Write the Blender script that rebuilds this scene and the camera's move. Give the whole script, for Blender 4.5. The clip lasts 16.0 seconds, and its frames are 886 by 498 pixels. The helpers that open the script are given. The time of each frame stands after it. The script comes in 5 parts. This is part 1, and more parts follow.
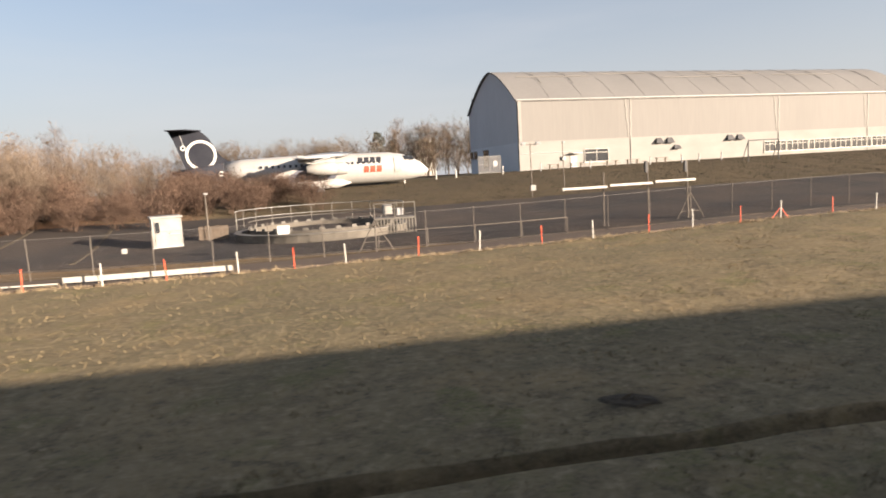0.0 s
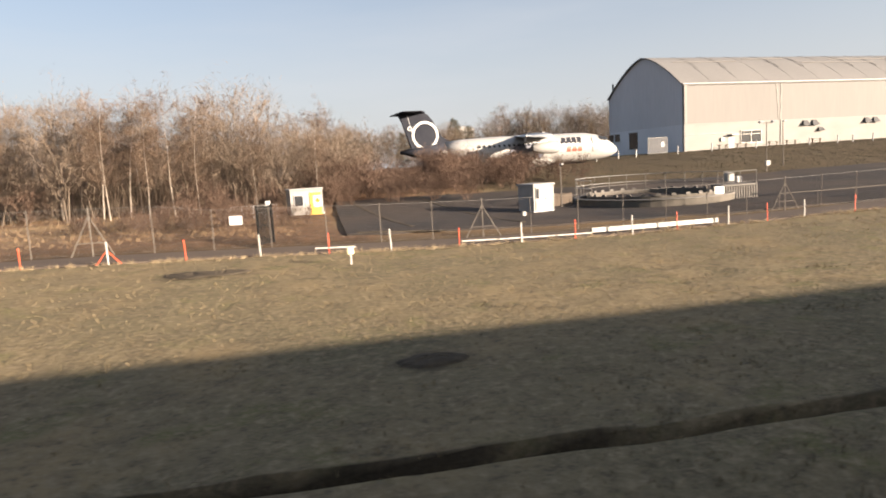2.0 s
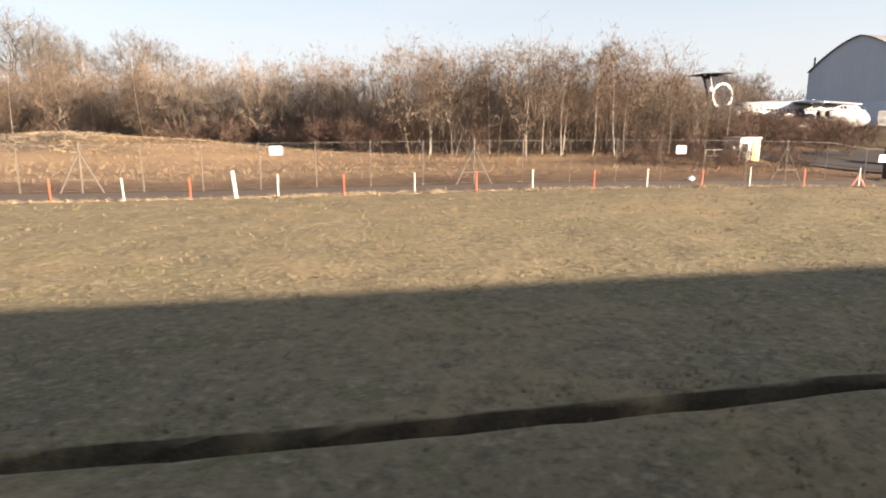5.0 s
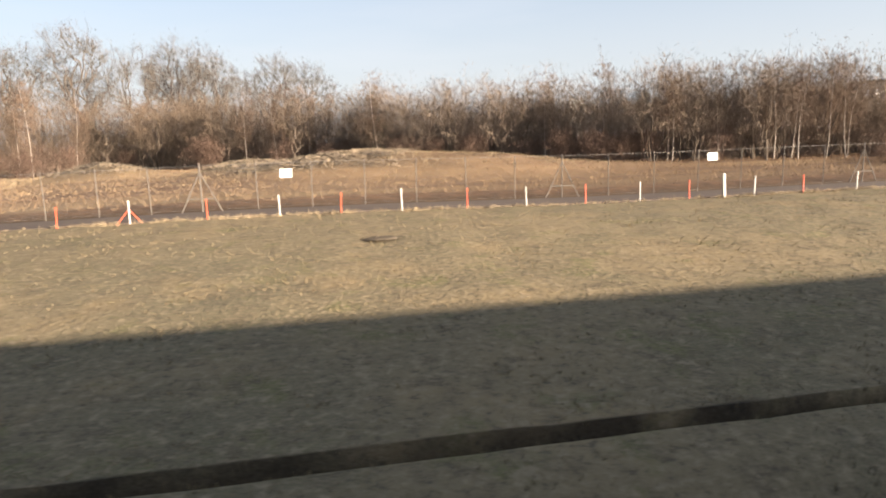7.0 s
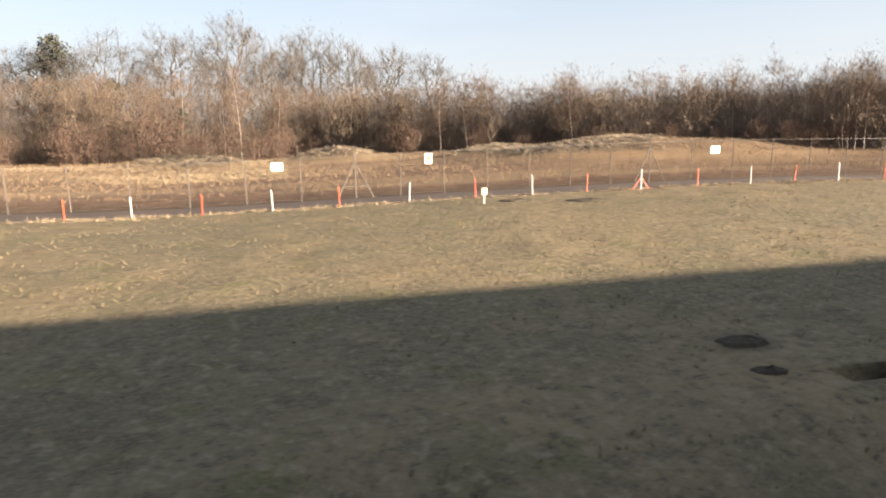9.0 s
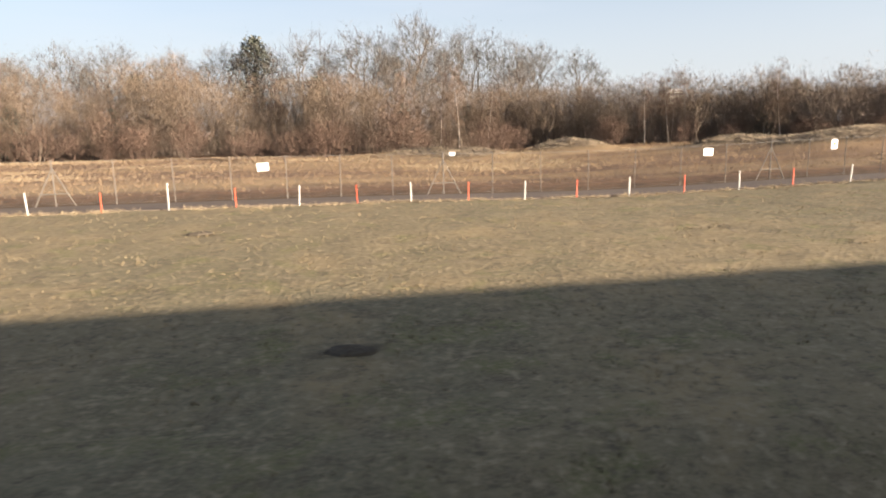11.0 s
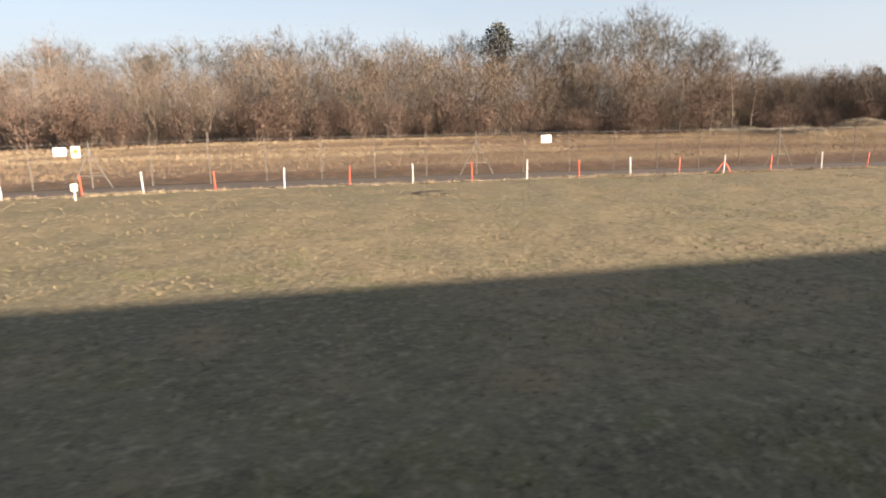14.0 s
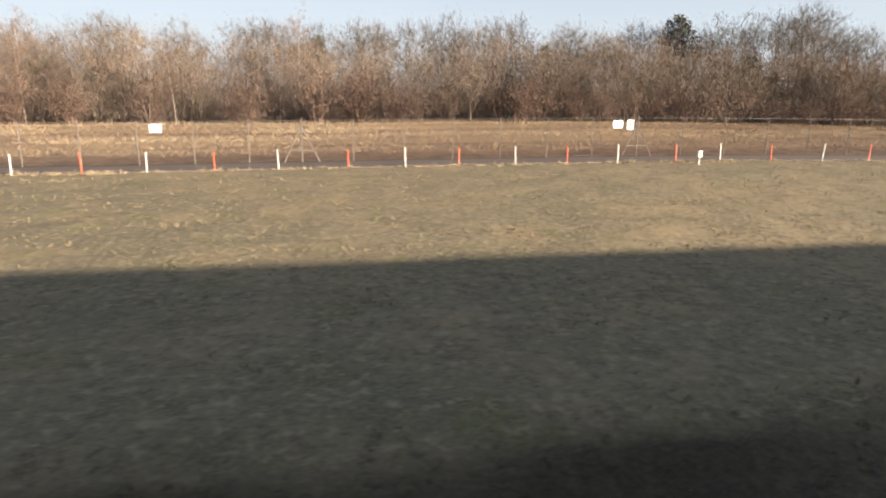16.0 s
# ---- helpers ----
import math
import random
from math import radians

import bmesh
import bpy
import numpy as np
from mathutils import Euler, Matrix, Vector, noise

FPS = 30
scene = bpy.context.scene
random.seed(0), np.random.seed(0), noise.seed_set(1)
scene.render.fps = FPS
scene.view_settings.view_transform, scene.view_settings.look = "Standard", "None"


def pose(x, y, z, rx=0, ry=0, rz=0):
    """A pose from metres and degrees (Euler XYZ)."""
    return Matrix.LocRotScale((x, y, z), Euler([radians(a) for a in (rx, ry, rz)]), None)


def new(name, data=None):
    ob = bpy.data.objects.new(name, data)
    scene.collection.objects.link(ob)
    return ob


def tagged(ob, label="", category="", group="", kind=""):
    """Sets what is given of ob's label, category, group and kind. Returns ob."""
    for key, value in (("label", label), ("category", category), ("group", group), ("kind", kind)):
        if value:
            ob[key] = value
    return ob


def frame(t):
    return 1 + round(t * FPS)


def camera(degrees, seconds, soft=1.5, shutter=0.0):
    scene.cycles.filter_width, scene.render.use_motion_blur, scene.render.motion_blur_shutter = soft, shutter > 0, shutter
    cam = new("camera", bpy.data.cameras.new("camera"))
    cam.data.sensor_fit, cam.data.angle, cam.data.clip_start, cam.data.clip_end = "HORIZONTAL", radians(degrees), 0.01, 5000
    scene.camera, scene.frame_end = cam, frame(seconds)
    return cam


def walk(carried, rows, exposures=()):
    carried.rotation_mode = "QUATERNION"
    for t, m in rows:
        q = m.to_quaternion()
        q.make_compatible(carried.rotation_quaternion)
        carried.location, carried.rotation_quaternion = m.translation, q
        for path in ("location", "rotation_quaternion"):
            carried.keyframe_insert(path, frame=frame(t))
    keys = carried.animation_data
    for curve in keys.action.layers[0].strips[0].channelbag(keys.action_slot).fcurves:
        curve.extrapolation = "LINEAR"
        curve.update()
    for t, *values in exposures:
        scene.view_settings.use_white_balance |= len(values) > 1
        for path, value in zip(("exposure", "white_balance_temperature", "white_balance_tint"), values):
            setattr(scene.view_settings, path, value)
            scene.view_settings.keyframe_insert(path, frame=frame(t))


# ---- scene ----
cam = camera(69.14, 16.0, soft=1.8, shutter=0.14)
# seconds, x, y, z, yaw to the left, pitch up, lean to the left
ROWS = [
    (0, -25.732, 0.135, 4.536, -10.161, -6.564, -3.301),
    (0.5, -32.183, -0.411, 4.612, -9.785, -6.787, -4.09),
    (1, -38.575, -0.085, 4.674, -10.049, -6.766, -4.006),
    (1.5, -44.8, 0.107, 4.512, -10.555, -7.388, -3.259),
    (2, -50.933, 0.076, 4.639, -10.789, -7.427, -3.511),
    (2.5, -57.348, 0.048, 4.66, -9.45, -6.295, -4.22),
    (3, -63.464, 0.128, 4.694, -11.202, -6.995, -2.265),
    (3.5, -69.626, 0.008, 4.61, -10.963, -7.028, -1.473),
    (4, -75.892, 0.069, 4.558, -12.068, -9.299, 0.104),
    (4.5, -82.281, -0.018, 4.443, -11.915, -10.082, 0.231),
    (5, -88.493, 0.129, 4.532, -11.602, -10.857, -0.076),
    (7.5, -118.151, 0.098, 4.729, -11.301, -9.544, -1.964),
    (8, -124.443, 0.246, 4.61, -11.989, -9.776, -1.823),
    (8.5, -131.151, 0.14, 4.502, -12.934, -10.178, -1.173),
    (9, -137.48, -0.145, 4.537, -12.893, -10.219, -1.077),
    (11.5, -167.253, -0.246, 4.599, -9.83, -10.713, -1.446),
    (12, -174.681, -0.209, 4.56, -10.631, -11.383, -1.919),
    (12.5, -181.498, 0.018, 4.601, -11.443, -11.453, -1.549),
    (13, -188.536, 0.089, 4.586, -11.779, -11.342, -1.203),
    (13.5, -195.757, 0.01, 4.665, -11.877, -11.427, -1.618),
    (14, -202.963, -0.105, 4.681, -12.12, -11.689, -1.114),
    (14.5, -210.109, 0.02, 4.648, -11.389, -11.508, -1.022),
    (15, -217.473, 0.241, 4.583, -10.619, -11.261, -1.223),
    (15.5, -224.862, -0.056, 4.588, -10.335, -11.447, -0.767),
    (16, -232.254, -0.256, 4.464, -11.351, -12.929, 0.768),
]
walk(cam, [(t, pose(x, y, z, 90 + pitch, 0, yaw) @ pose(0, 0, 0, 0, 0, roll)) for t, x, y, z, yaw, pitch, roll in ROWS],
     [(0, 2.08, 6450, 13), (2, 2.17, 6450, 13), (3.5, 2.34, 6450, 13), (5, 2.58, 6450, 13), (7.5, 2.44, 6300, 12), (9, 2.55, 6300, 12), (12, 2.38, 6150, 11), (16, 2.38, 6100, 11)])
# ---- end of path ----

# ---- world, sun and exposure ----
SUN_EL, SUN_TO = radians(11.5), Vector((-0.80, 0.60, 0.0)).normalized()
world = bpy.data.worlds.new("sky")
scene.world = world
world.use_nodes = True
wn = world.node_tree.nodes
sky = wn.new("ShaderNodeTexSky")
sky.sky_type, sky.sun_disc = "NISHITA", False
sky.sun_elevation = SUN_EL
sky.sun_rotation = math.atan2(-SUN_TO.x, -SUN_TO.y)
sky.altitude, sky.air_density, sky.dust_density, sky.ozone_density = 80, 1.0, 3.0, 2.5
wn["Background"].inputs["Strength"].default_value = 0.048
link_sky = world.node_tree.links.new
aim, axes = wn.new("ShaderNodeTexCoord"), wn.new("ShaderNodeSeparateXYZ")
link_sky(aim.outputs["Generated"], axes.inputs[0])
lift = wn.new("ShaderNodeMapRange")
lift.interpolation_type = "SMOOTHSTEP"
for socket, value in (("From Min", -0.02), ("From Max", 0.42), ("To Min", 0.80), ("To Max", 0.20)):
    lift.inputs[socket].default_value = value
link_sky(axes.outputs["Z"], lift.inputs["Value"])
# thin streaks of high cloud
streak = wn.new("ShaderNodeMapping")
streak.inputs["Scale"].default_value, streak.inputs["Rotation"].default_value = (1.4, 1.4, 9.0), (0.0, 0.22, 0.0)
link_sky(aim.outputs["Generated"], streak.inputs["Vector"])
wisps = wn.new("ShaderNodeTexNoise")
wisps.inputs["Scale"].default_value, wisps.inputs["Detail"].default_value = 1.6, 5
link_sky(streak.outputs[0], wisps.inputs["Vector"])
wisp = wn.new("ShaderNodeMapRange")
for socket, value in (("From Min", 0.46), ("From Max", 0.72), ("To Min", 0.0), ("To Max", 0.10)):
    wisp.inputs[socket].default_value = value
link_sky(wisps.outputs["Fac"], wisp.inputs["Value"])
veil = wn.new("ShaderNodeMath")
veil.operation, veil.use_clamp = "ADD", True
link_sky(lift.outputs["Result"], veil.inputs[0])
link_sky(wisp.outputs["Result"], veil.inputs[1])
haze = wn.new("ShaderNodeMix")
haze.data_type = "RGBA"
haze.inputs["B"].default_value = (3.62, 3.66, 3.68, 1)
link_sky(veil.outputs[0], haze.inputs["Factor"])
link_sky(sky.outputs[0], haze.inputs["A"])
link_sky(haze.outputs["Result"], wn["Background"].inputs["Color"])

sun = new("sun", bpy.data.lights.new("sun", "SUN"))
sun.data.energy, sun.data.angle, sun.data.color = 5.0, radians(0.6), (1.0, 0.82, 0.63)
toward = Vector((SUN_TO.x * math.cos(SUN_EL), SUN_TO.y * math.cos(SUN_EL), -math.sin(SUN_EL)))
sun.rotation_euler = toward.to_track_quat("-Z", "Y").to_euler()


# ---- small builders ----
class Geo:
    """Collects vertices and faces for one mesh."""

    def __init__(self):
        self.v, self.f = [], []

    def add(self, verts, faces):
        n = len(self.v)
        self.v += [tuple(p) for p in verts]
        self.f += [tuple(n + i for i in f) for f in faces]
        return self

    def box(self, c, s, m=None, bevel=0.0):
        """A box of size s round c, its upright and top edges chamfered."""
        hx, hy, hz = s[0] / 2, s[1] / 2, s[2] / 2
        b = min(bevel, hx * 0.8, hy * 0.8, hz * 0.8)
        if b <= 0:
            ring = [(-hx, -hy), (hx, -hy), (hx, hy), (-hx, hy)]
            rows = [(1, -hz), (1, hz)]
        else:
            ring = [(-hx + b, -hy), (hx - b, -hy), (hx, -hy + b), (hx, hy - b), (hx - b, hy), (-hx + b, hy), (-hx, hy - b), (-hx, -hy + b)]
            rows = [(1, -hz), (1, hz - b), (0, hz)]
        n, vs = len(ring), []
        for full, z in rows:
            for x, y in ring:
                k = 1 if full else 0
                vs.append(Vector((x if k else x * (hx - b) / hx, y if k else y * (hy - b) / hy, z)))
        fs = [tuple(range(n))[::-1], tuple(range(n * (len(rows) - 1), n * len(rows)))]
        for r in range(len(rows) - 1):
            for i in range(n):
                j = (i + 1) % n
                fs.append((r * n + i, r * n + j, r * n + n + j, r * n + n + i))
        vs = [(m @ p if m else p) + Vector(c) for p in vs]
        return self.add(vs, fs)

    def tube(self, points, radii, sides=6, cap=True):
        """A tube along points, with a radius at each."""
        pts = [Vector(p) for p in points]
        vs, fs = [], []
        for i, p in enumerate(pts):
            d = (pts[min(i + 1, len(pts) - 1)] - pts[max(i - 1, 0)]).normalized()
            a = d.orthogonal().normalized()
            b = d.cross(a)
            for k in range(sides):
                w = 2 * math.pi * k / sides
                vs.append(p + radii[i] * (math.cos(w) * a + math.sin(w) * b))
        for i in range(len(pts) - 1):
            # line up the rings
            off = min(range(sides), key=lambda o: sum((vs[(i + 1) * sides + (k + o) % sides] - pts[i + 1] - (vs[i * sides + k] - pts[i])).length for k in range(sides)))
            ring = vs[(i + 1) * sides:(i + 2) * sides]
            vs[(i + 1) * sides:(i + 2) * sides] = ring[off:] + ring[:off]
        for i in range(len(pts) - 1):
            for k in range(sides):
                j = (k + 1) % sides
                fs.append((i * sides + k, i * sides + j, (i + 1) * sides + j, (i + 1) * sides + k))
        if cap:
            fs.append(tuple(range(sides))[::-1])
            fs.append(tuple(range((len(pts) - 1) * sides, len(pts) * sides)))
        return self.add(vs, fs)

    def rings(self, rows, closed=True, caps=True):
        """A skin through rows of points, all of one length."""
        n = len(rows[0])
        fs = []
        for r in range(len(rows) - 1):
            for i in range(n if closed else n - 1):
                j = (i + 1) % n
                fs.append((r * n + i, r * n + j, r * n + n + j, r * n + n + i))
        if caps:
            fs.append(tuple(range(n))[::-1])
            fs.append(tuple(range((len(rows) - 1) * n, len(rows) * n)))
        return self.add([p for row in rows for p in row], fs)

    def mesh(self, name, material=None, smooth=False):
        me = bpy.data.meshes.new(name)
        me.from_pydata(self.v, [], self.f)
        if material:
            me.materials.append(material)
        if smooth:
            me.polygons.foreach_set("use_smooth", [True] * len(me.polygons))
        me.update()
        return me


def part(name, geo, material, parent=None, label="", smooth=False):
    """One mesh object, under a thing or under a part."""
    me = geo if isinstance(geo, bpy.types.Mesh) else geo.mesh(name, material, smooth)
    ob = new(name, me)
    if parent:
        ob.parent = parent
    return tagged(ob, label)


def thing(name, label, category, m=None, group="", kind=""):
    ob = tagged(new(name), label, category, group, kind)
    ob.empty_display_size = 0.3
    if m:
        ob.matrix_basis = m
    return ob


# ---- materials ----
def material(name, c1, c2, scale=3.0, rough=0.8, bump=0.2, fine=40.0, metal=0.0, spread=0.35, stretch=(1, 1, 1), by_object=0.0):
    """Two colours mixed by coarse and fine noise, with relief; by_object varies the brightness from thing to thing."""
    m = bpy.data.materials.new(name)
    m.use_nodes = True
    t = m.node_tree
    n, link = t.nodes, t.links.new
    bsdf = n["Principled BSDF"]
    co = n.new("ShaderNodeTexCoord")
    mp = n.new("ShaderNodeMapping")
    mp.inputs["Scale"].default_value = stretch
    link(co.outputs["Object"], mp.inputs["Vector"])
    big, small = n.new("ShaderNodeTexNoise"), n.new("ShaderNodeTexNoise")
    for tex, s, d in ((big, scale, 4), (small, fine, 3)):
        tex.inputs["Scale"].default_value, tex.inputs["Detail"].default_value = s, d
        link(mp.outputs[0], tex.inputs["Vector"])
    mid = n.new("ShaderNodeMix")
    mid.inputs["Factor"].default_value = 0.4
    link(big.outputs["Fac"], mid.inputs["A"])
    link(small.outputs["Fac"], mid.inputs["B"])
    span = n.new("ShaderNodeMapRange")
    span.inputs["From Min"].default_value, span.inputs["From Max"].default_value = 0.5 - spread / 2, 0.5 + spread / 2
    link(mid.outputs["Result"], span.inputs["Value"])
    col = n.new("ShaderNodeMix")
    col.data_type = "RGBA"
    col.inputs["A"].default_value, col.inputs["B"].default_value = (*c1, 1), (*c2, 1)
    link(span.outputs["Result"], col.inputs["Factor"])
    last = col.outputs["Result"]
    if by_object:
        info, vary, hsv = n.new("ShaderNodeObjectInfo"), n.new("ShaderNodeMapRange"), n.new("ShaderNodeHueSaturation")
        vary.inputs["To Min"].default_value, vary.inputs["To Max"].default_value = 1 - by_object, 1 + by_object
        link(info.outputs["Random"], vary.inputs["Value"])
        link(vary.outputs["Result"], hsv.inputs["Value"])
        link(last, hsv.inputs["Color"])
        last = hsv.outputs["Color"]
    link(last, bsdf.inputs["Base Color"])
    bsdf.inputs["Roughness"].default_value, bsdf.inputs["Metallic"].default_value = rough, metal
    if rough > 0.8:
        bsdf.inputs["Specular IOR Level"].default_value = 0.15
    if bump:
        bp = n.new("ShaderNodeBump")
        bp.inputs["Strength"].default_value, bp.inputs["Distance"].default_value = bump, 0.02
        link(mid.outputs["Result"], bp.inputs["Height"])
        link(bp.outputs[0], bsdf.inputs["Normal"])
    return m


white_paint = material("white_paint", (0.45, 0.44, 0.405), (0.34, 0.325, 0.29), 4, 0.6, 0.1, 60)
red_paint = material("red_paint", (0.62, 0.09, 0.03), (0.45, 0.07, 0.03), 5, 0.6, 0.1, 60)
fence_wire = material("fence_wire", (0.16, 0.15, 0.14), (0.10, 0.095, 0.09), 6, 0.7, 0.0, 80)
galvanised = material("galvanised", (0.36, 0.36, 0.35), (0.24, 0.24, 0.23), 6, 0.5, 0.05, 80, metal=0.4)
concrete_post = material("concrete_post", (0.142, 0.125, 0.108), (0.100, 0.089, 0.077), 5, 0.9, 0.3, 50)
asphalt = material("asphalt", (0.112, 0.087, 0.069), (0.082, 0.065, 0.053), 0.5, 0.9, 0.5, 30, spread=0.5)
old_tarmac = material("old_tarmac", (0.060, 0.047, 0.038), (0.028, 0.027, 0.027), 0.2, 0.92, 0.5, 12, spread=0.26)
concrete = material("concrete", (0.128, 0.116, 0.098), (0.078, 0.071, 0.061), 1.5, 0.9, 0.3, 20)
tank_steel = material("tank_steel", (0.130, 0.120, 0.104), (0.075, 0.069, 0.059), 1.2, 0.7, 0.2, 18)
dark_metal = material("dark_metal", (0.05, 0.05, 0.055), (0.03, 0.03, 0.03), 5, 0.65, 0.1, 40)
dark_mesh = material("dark_mesh", (0.014, 0.013, 0.012), (0.009, 0.009, 0.009), 4, 0.85, 0.1, 30)
plane_white = material("plane_white", (0.34, 0.336, 0.324), (0.27, 0.266, 0.254), 0.5, 0.35, 0.02, 6)
plane_dark = material("plane_dark", (0.016, 0.018, 0.025), (0.028, 0.030, 0.038), 0.6, 0.85, 0.02, 8)
livery_blue = material("livery_blue", (0.085, 0.095, 0.125), (0.065, 0.072, 0.095), 0.6, 0.6, 0.02, 8)
plane_grey = material("plane_grey", (0.33, 0.34, 0.35), (0.26, 0.27, 0.28), 0.8, 0.45, 0.02, 8)
plane_red = material("plane_red", (0.55, 0.06, 0.03), (0.48, 0.05, 0.03), 2, 0.4, 0.0, 10)
glass_dark = material("glass_dark", (0.02, 0.022, 0.026), (0.035, 0.038, 0.042), 1, 0.12, 0.0, 10)
cladding_beige = material("cladding_beige", (0.148, 0.143, 0.135), (0.128, 0.124, 0.117), 0.12, 0.8, 0.1, 2.5, stretch=(1, 1, 0.12))
# grey cladding with haze and blue skylight on the shaded gable put into its colour
cladding_hazed = material("cladding_hazed", (0.48, 0.49, 0.51), (0.40, 0.41, 0.43), 0.15, 0.75, 0.1, 3, stretch=(1, 1, 0.15))
gable_paint = material("gable_paint", (0.56, 0.58, 0.61), (0.47, 0.49, 0.52), 0.2, 0.75, 0.1, 3)
roof_grey = material("roof_grey", (0.150, 0.147, 0.142), (0.120, 0.118, 0.115), 0.10, 0.8, 0.15, 3)
painted_brick = material("painted_brick", (0.245, 0.239, 0.226), (0.196, 0.191, 0.179), 0.3, 0.85, 0.3, 9, stretch=(1, 1, 2))
# dark, so the added shade wall bounces little light into its shade
shade_wall_grey = material("shade_wall_grey", (0.075, 0.075, 0.075), (0.055, 0.055, 0.055), 0.5, 0.95, 0.2, 10)
hut_white = material("hut_white", (0.285, 0.28, 0.265), (0.20, 0.196, 0.182), 1.2, 0.6, 0.08, 20)
hut_yellow = material("hut_yellow", (0.62, 0.36, 0.03), (0.52, 0.29, 0.03), 2, 0.5, 0.05, 30)
hut_grey = material("hut_grey", (0.33, 0.33, 0.33), (0.25, 0.25, 0.25), 2, 0.6, 0.05, 20)
sign_white = material("sign_white", (0.52, 0.515, 0.49), (0.44, 0.435, 0.41), 4, 0.5, 0.0, 30)
sign_orange = material("sign_orange", (0.75, 0.26, 0.02), (0.65, 0.22, 0.02), 6, 0.5, 0.0, 30)
cream_box = material("cream_box", (0.72, 0.66, 0.42), (0.6, 0.54, 0.33), 6, 0.6, 0.05, 40)
timber = material("timber", (0.145, 0.115, 0.088), (0.085, 0.068, 0.054), 3, 0.85, 0.3, 30, stretch=(1, 1, 4))
soil = material("soil", (0.082, 0.066, 0.047), (0.046, 0.038, 0.028), 4, 0.95, 0.8, 30)
bark_birch = material("bark_birch", (0.36, 0.31, 0.255), (0.12, 0.098, 0.08), 1.2, 0.8, 0.3, 9, stretch=(1, 1, 2.5), by_object=0.15)
bark_brown = material("bark_brown", (0.11, 0.087, 0.066), (0.064, 0.051, 0.040), 2, 0.9, 0.5, 18, stretch=(1, 1, 0.4), by_object=0.2)
twig_birch = material("twig_birch", (0.134, 0.094, 0.066), (0.095, 0.068, 0.050), 0.6, 0.85, 0.0, 8, by_object=0.2)
twig_bush = material("twig_bush", (0.100, 0.066, 0.048), (0.068, 0.046, 0.035), 0.6, 0.85, 0.0, 8, by_object=0.25)
twig_tan = material("twig_tan", (0.126, 0.094, 0.065), (0.087, 0.067, 0.050), 0.6, 0.85, 0.0, 8, by_object=0.2)
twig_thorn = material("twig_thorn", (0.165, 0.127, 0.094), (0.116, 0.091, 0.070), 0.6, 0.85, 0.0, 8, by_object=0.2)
twig_grey = material("twig_grey", (0.094, 0.08, 0.064), (0.066, 0.057, 0.047), 0.6, 0.85, 0.0, 8, by_object=0.2)
leaf_dark = material("leaf_dark", (0.044, 0.047, 0.030), (0.028, 0.031, 0.021), 2, 0.6, 0.0, 20, by_object=0.15)
dry_blade = material("dry_blade", (0.215, 0.166, 0.097), (0.105, 0.086, 0.052), 0.35, 0.85, 0.0, 5, spread=0.3)
heath_blade = material("heath_blade", (0.245, 0.172, 0.098), (0.122, 0.081, 0.051), 0.20, 0.85, 0.0, 3, spread=0.24, stretch=(0.16, 1, 1))
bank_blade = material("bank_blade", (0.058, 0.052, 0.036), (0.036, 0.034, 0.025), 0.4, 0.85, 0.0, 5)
twig_deep = material("twig_deep", (0.150, 0.115, 0.085), (0.099, 0.079, 0.063), 0.10, 0.9, 0.0, 2.5, spread=0.25)
pale_blade = material("pale_blade", (0.30, 0.238, 0.148), (0.19, 0.148, 0.094), 0.4, 0.85, 0.0, 5)
brushwood = material("brushwood", (0.25, 0.198, 0.136), (0.055, 0.048, 0.042), 0.5, 0.9, 0.1, 6, spread=0.22)


